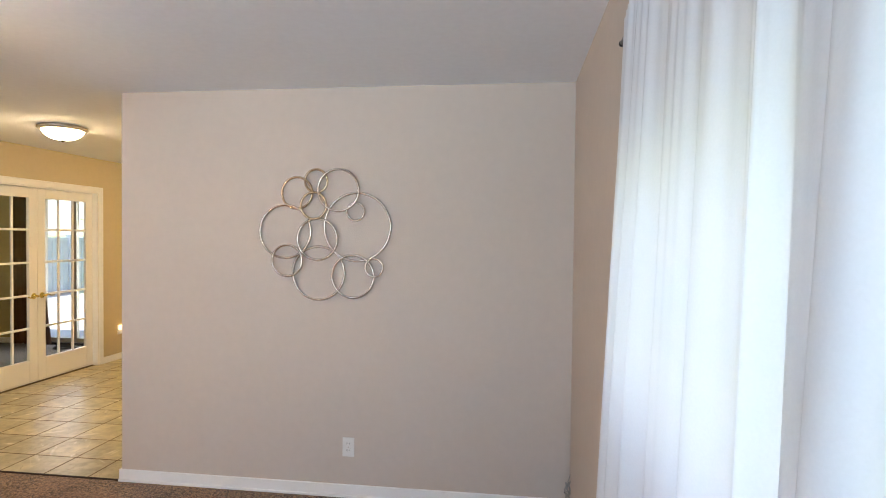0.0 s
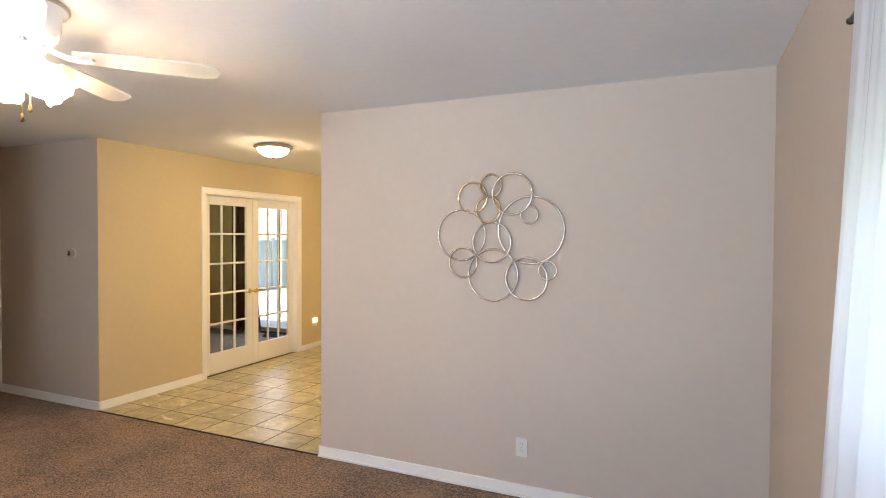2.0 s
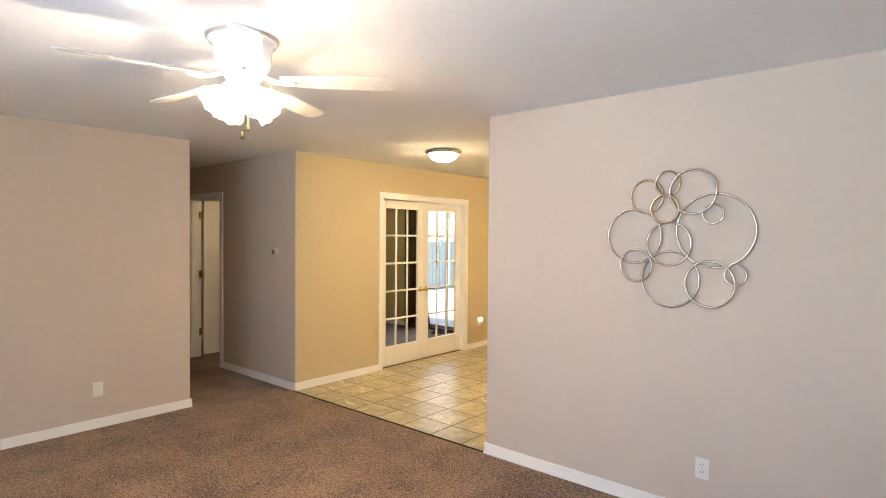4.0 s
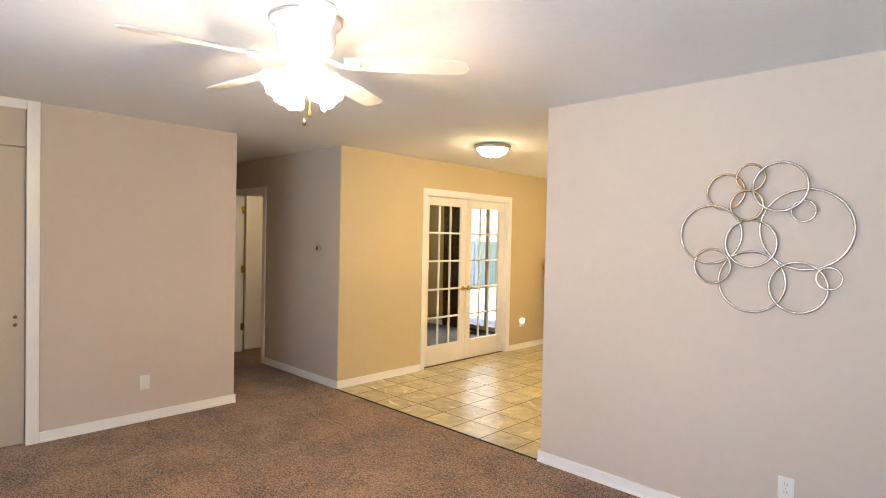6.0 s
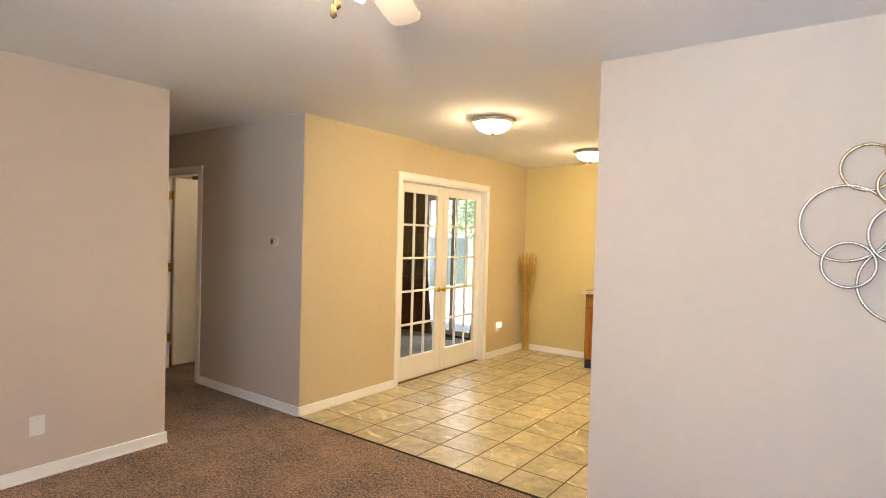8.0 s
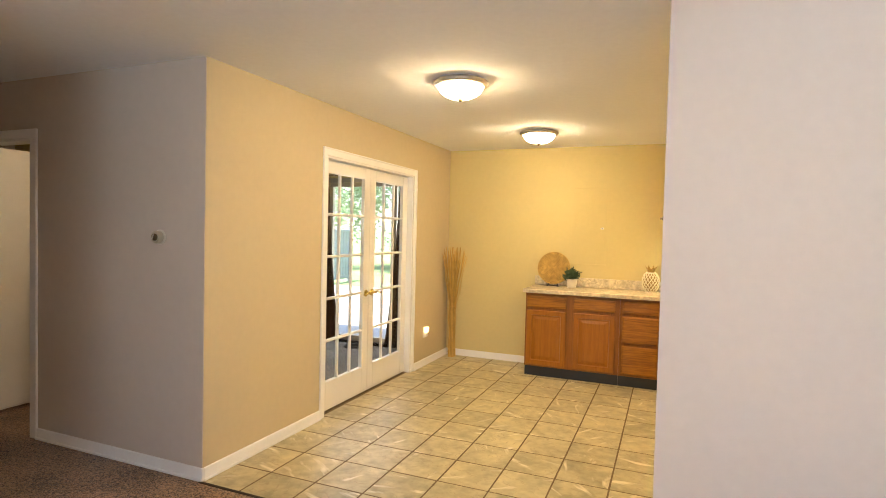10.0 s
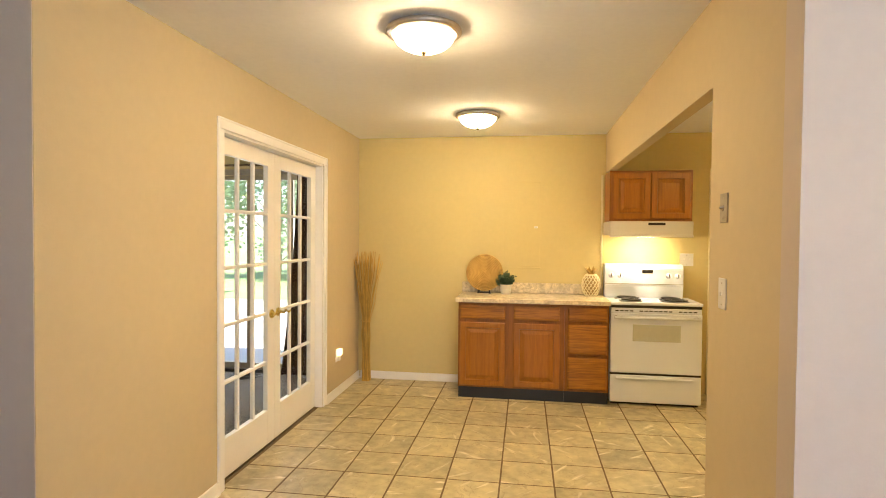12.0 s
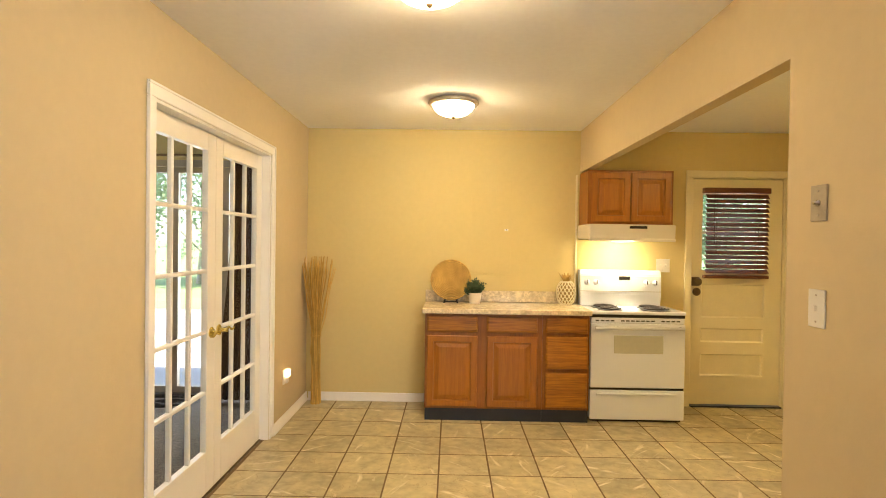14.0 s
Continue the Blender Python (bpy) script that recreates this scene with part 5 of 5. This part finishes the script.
for k in range(3):
    a = SD0 + 0.05 + k * w3
    if k:
        part("mullion", boxes((a - 0.028, ya, 0.09, a + 0.028, yb, SDZ - 0.05)), TANFRAME, sd)
    pane = part("pane", boxes((a + (0.028 if k else 0), ya + 0.022, 0.09, a + w3 - (0.028 if k < 2 else 0), ya + 0.026, SDZ - 0.05)), GLASS, sd)
    pane.visible_shadow = False
part("casing", boxes((SD0 - 0.06, BACK_Y - 0.014, 0.0, SD0, BACK_Y, SDZ + 0.06), (SD1, BACK_Y - 0.014, 0.0, SD1 + 0.06, BACK_Y, SDZ + 0.06), (SD0, BACK_Y - 0.014, SDZ, SD1, BACK_Y, SDZ + 0.06)), TANFRAME, sd)


def drape(name, x_out, x_top, x_low, label):
    """A heavy drape in deep folds; its inner edge spreads as it falls."""
    bm, grid = bmesh.new(), []
    nu, nv = 70, 24
    for j in range(nv + 1):
        v = j / nv
        z = 2.16 - 2.14 * v
        row = []
        for i in range(nu + 1):
            u = i / nu
            inner = x_top + (x_low - x_top) * v ** 1.6
            x = x_out + (inner - x_out) * u
            row.append(bm.verts.new((x, BACK_Y - 0.10 + (0.022 + 0.01 * v) * math.sin(2 * math.pi * 7 * u + 0.4 * v), z)))
        grid.append(row)
    for a, b in zip(grid, grid[1:]):
        for i in range(nu):
            bm.faces.new((a[i], a[i + 1], b[i + 1], b[i]))
    bmesh.ops.solidify(bm, geom=bm.faces[:], thickness=0.004)
    return solo(name, bm, DRAPE, label, "drape", "brown drapes at the patio window", smooth=True)


drape("window_drape", -6.86, -6.42, -6.24, "dark brown drape beside the patio window")
drape("window_drape", -4.93, -5.40, -5.58, "dark brown drape spread at its foot")
solo("drape_rod", tube(bmesh.new(), [(-6.9, BACK_Y - 0.10, 2.17), (-4.91, BACK_Y - 0.10, 2.17)], 0.012, 10), OLDBRASS, "dark metal drapery rod over the patio window", "curtain rod", smooth=True)
cord = bmesh.new()
pts = []
for k in range(90):
    a = k * 0.33
    pts.append((-5.95 + (0.10 + 0.0008 * k) * math.cos(a) + 0.0012 * k, 6.62 + 0.07 * math.sin(a), 0.006 + 0.0004 * k))
tube(cord, pts, 0.006, 6)
solo("coiled_cord", cord, BLACK, "coiled black cord on the sunroom carpet", "cord", smooth=True)

# ---- garden ----
gm = bmesh.new()
bmesh.ops.create_grid(gm, x_segments=40, y_segments=40, size=400, matrix=Matrix.Translation((0, 0, -0.16)))
struct("ground", gm, GRASS, "sunlit green lawn", "ground")
struct("pavement", box(bmesh.new(), -13.0, BACK_Y + T, -0.15, 1.5, BACK_Y + 6.5, -0.05, bevel=0.01), CONCRETE, "pale concrete patio slab", "patio")


def tree(at, height, spread, seed):
    rnd = random.Random(seed)
    t = thing("garden_tree", at, "tall leafy garden tree behind the lawn", "tree", "garden trees")
    b = Vector(at)
    tr = tube(bmesh.new(), [b, b + Vector((0.1, 0.05, height * 0.2)), b + Vector((0.02, 0.15, height * 0.45)), b + Vector((0.15, 0.1, height * 0.8))], 0.09, 10, 0.02)
    tips = []
    for k in range(16):
        a = rnd.uniform(0, 6.28)
        h0 = height * rnd.uniform(0.06, 0.65)
        e = b + Vector((math.cos(a) * spread * rnd.uniform(0.5, 0.9), math.sin(a) * spread * rnd.uniform(0.5, 0.9), h0 + height * rnd.uniform(0.12, 0.3)))
        tube(tr, [b + Vector((0.05, 0.08, h0)), (b + Vector((0, 0, h0))).lerp(e, 0.5) + Vector((0, 0, 0.2)), e], 0.03, 6, 0.01)
        tips.append(e)
    part("trunk", tr, BARK, t)
    verts, faces = [], []
    for k in range(190):
        c = rnd.choice(tips) + Vector((rnd.gauss(0, 0.5), rnd.gauss(0, 0.5), rnd.gauss(0, 0.6))) * spread * 0.5
        for j in range(110):
            p = c + Vector((rnd.gauss(0, 0.36), rnd.gauss(0, 0.36), rnd.gauss(0, 0.27)))
            d = Vector((rnd.gauss(0, 1), rnd.gauss(0, 1), rnd.gauss(0, 0.6))).normalized()
            s = d.orthogonal().normalized()
            L, n = rnd.uniform(0.11, 0.19), len(verts)
            verts += [p, p + d * L * 0.5 + s * L * 0.3, p + d * L, p + d * L * 0.5 - s * L * 0.3]
            faces.append((n, n + 1, n + 2, n + 3))
    me = bpy.data.meshes.new("crown")
    me.from_pydata([v - b for v in verts], [], faces)
    me.materials.append(CROWN)
    cr = new("crown", me)
    cr.parent = t
    return t


t0 = tree((-8.5, 20.0, -0.16), 6.5, 2.6, 1)
t1 = tree((-12.5, 21.5, -0.16), 7.5, 3.0, 2)
for x, y, s, rz in ((-5.0, 22.5, t1, 80), (-1.5, 20.0, t0, 140), (1.8, 22.0, t1, 200), (-10.0, 25.0, t1, 310), (5.5, 20.0, t0, 30)):
    copy_thing(s, pose(x, y, -0.16, 0, 0, rz))

VINYL = mat("grey_vinyl_fence", (0.34, 0.375, 0.41), 0.5, vary=0.06, scale=4, rand=0.2)
fence = thing("fence", (-11.6, 12.0, -0.16), "grey vinyl privacy fence along the lawn", "fence")
for k in range(4):
    y = 8.4 + k * 2.4
    pbm = box(bmesh.new(), -11.66, y - 0.06, -0.16, -11.54, y + 0.06, 1.50, bevel=0.01)
    box(pbm, -11.68, y - 0.08, 1.50, -11.52, y + 0.08, 1.54, bevel=0.012)
    part("post", pbm, VINYL, fence)
    if k < 3:
        for z in (-0.06, 1.36):
            part("rail", box(bmesh.new(), -11.625, y + 0.06, z, -11.575, y + 2.34, z + 0.10, bevel=0.006), VINYL, fence)
        for j in range(14):
            a = y + 0.065 + j * 0.1625
            part("board", box(bmesh.new(), -11.611, a, 0.04, -11.589, a + 0.152, 1.36, bevel=0.004), VINYL, fence)

# ---- floor tiles ----
PX, PY, X_LINE, Y_LINE, G = 0.317, 0.326, -3.545, 5.672, 0.004
TILE_MESH = {}


def tile_mesh(w, d):
    key = (round(w, 4), round(d, 4))
    if key not in TILE_MESH:
        bm = bmesh.new()
        box(bm, -w / 2, -d / 2, -0.009, w / 2, d / 2, 0.0)
        topf = [e for e in bm.edges if all(v.co.z > -0.001 for v in e.verts)]
        bmesh.ops.bevel(bm, geom=topf, offset=0.0025, segments=1, affect="EDGES")
        me = bpy.data.meshes.new("tile")
        bm.to_mesh(me)
        bm.free()
        me.materials.append(TILE)
        TILE_MESH[key] = me
    return TILE_MESH[key]


rnd = random.Random(4)
for i in range(-5, 12):
    for j in range(-9, 6):
        x0, x1 = X_LINE + i * PX + G, X_LINE + (i + 1) * PX - G
        ya, yb = Y_LINE + j * PY + G, Y_LINE + (j + 1) * PY - G
        x0, x1, ya, yb = max(x0, FR_X + 0.001 if not (FD0 < (ya + yb) / 2 < FD1) else FR_X - 0.05), min(x1, KR_X), max(ya, ART_Y + 0.008), min(yb, BACK_Y)
        if x1 - x0 < 0.02 or yb - ya < 0.02:
            continue
        t = new("tile", tile_mesh(x1 - x0, yb - ya))
        t.parent = tile_floor
        t.location = ((x0 + x1) / 2, (ya + yb) / 2, rnd.uniform(-0.0006, 0.0006))
        t.rotation_euler = (rnd.gauss(0, 0.0006), rnd.gauss(0, 0.0006), 0)
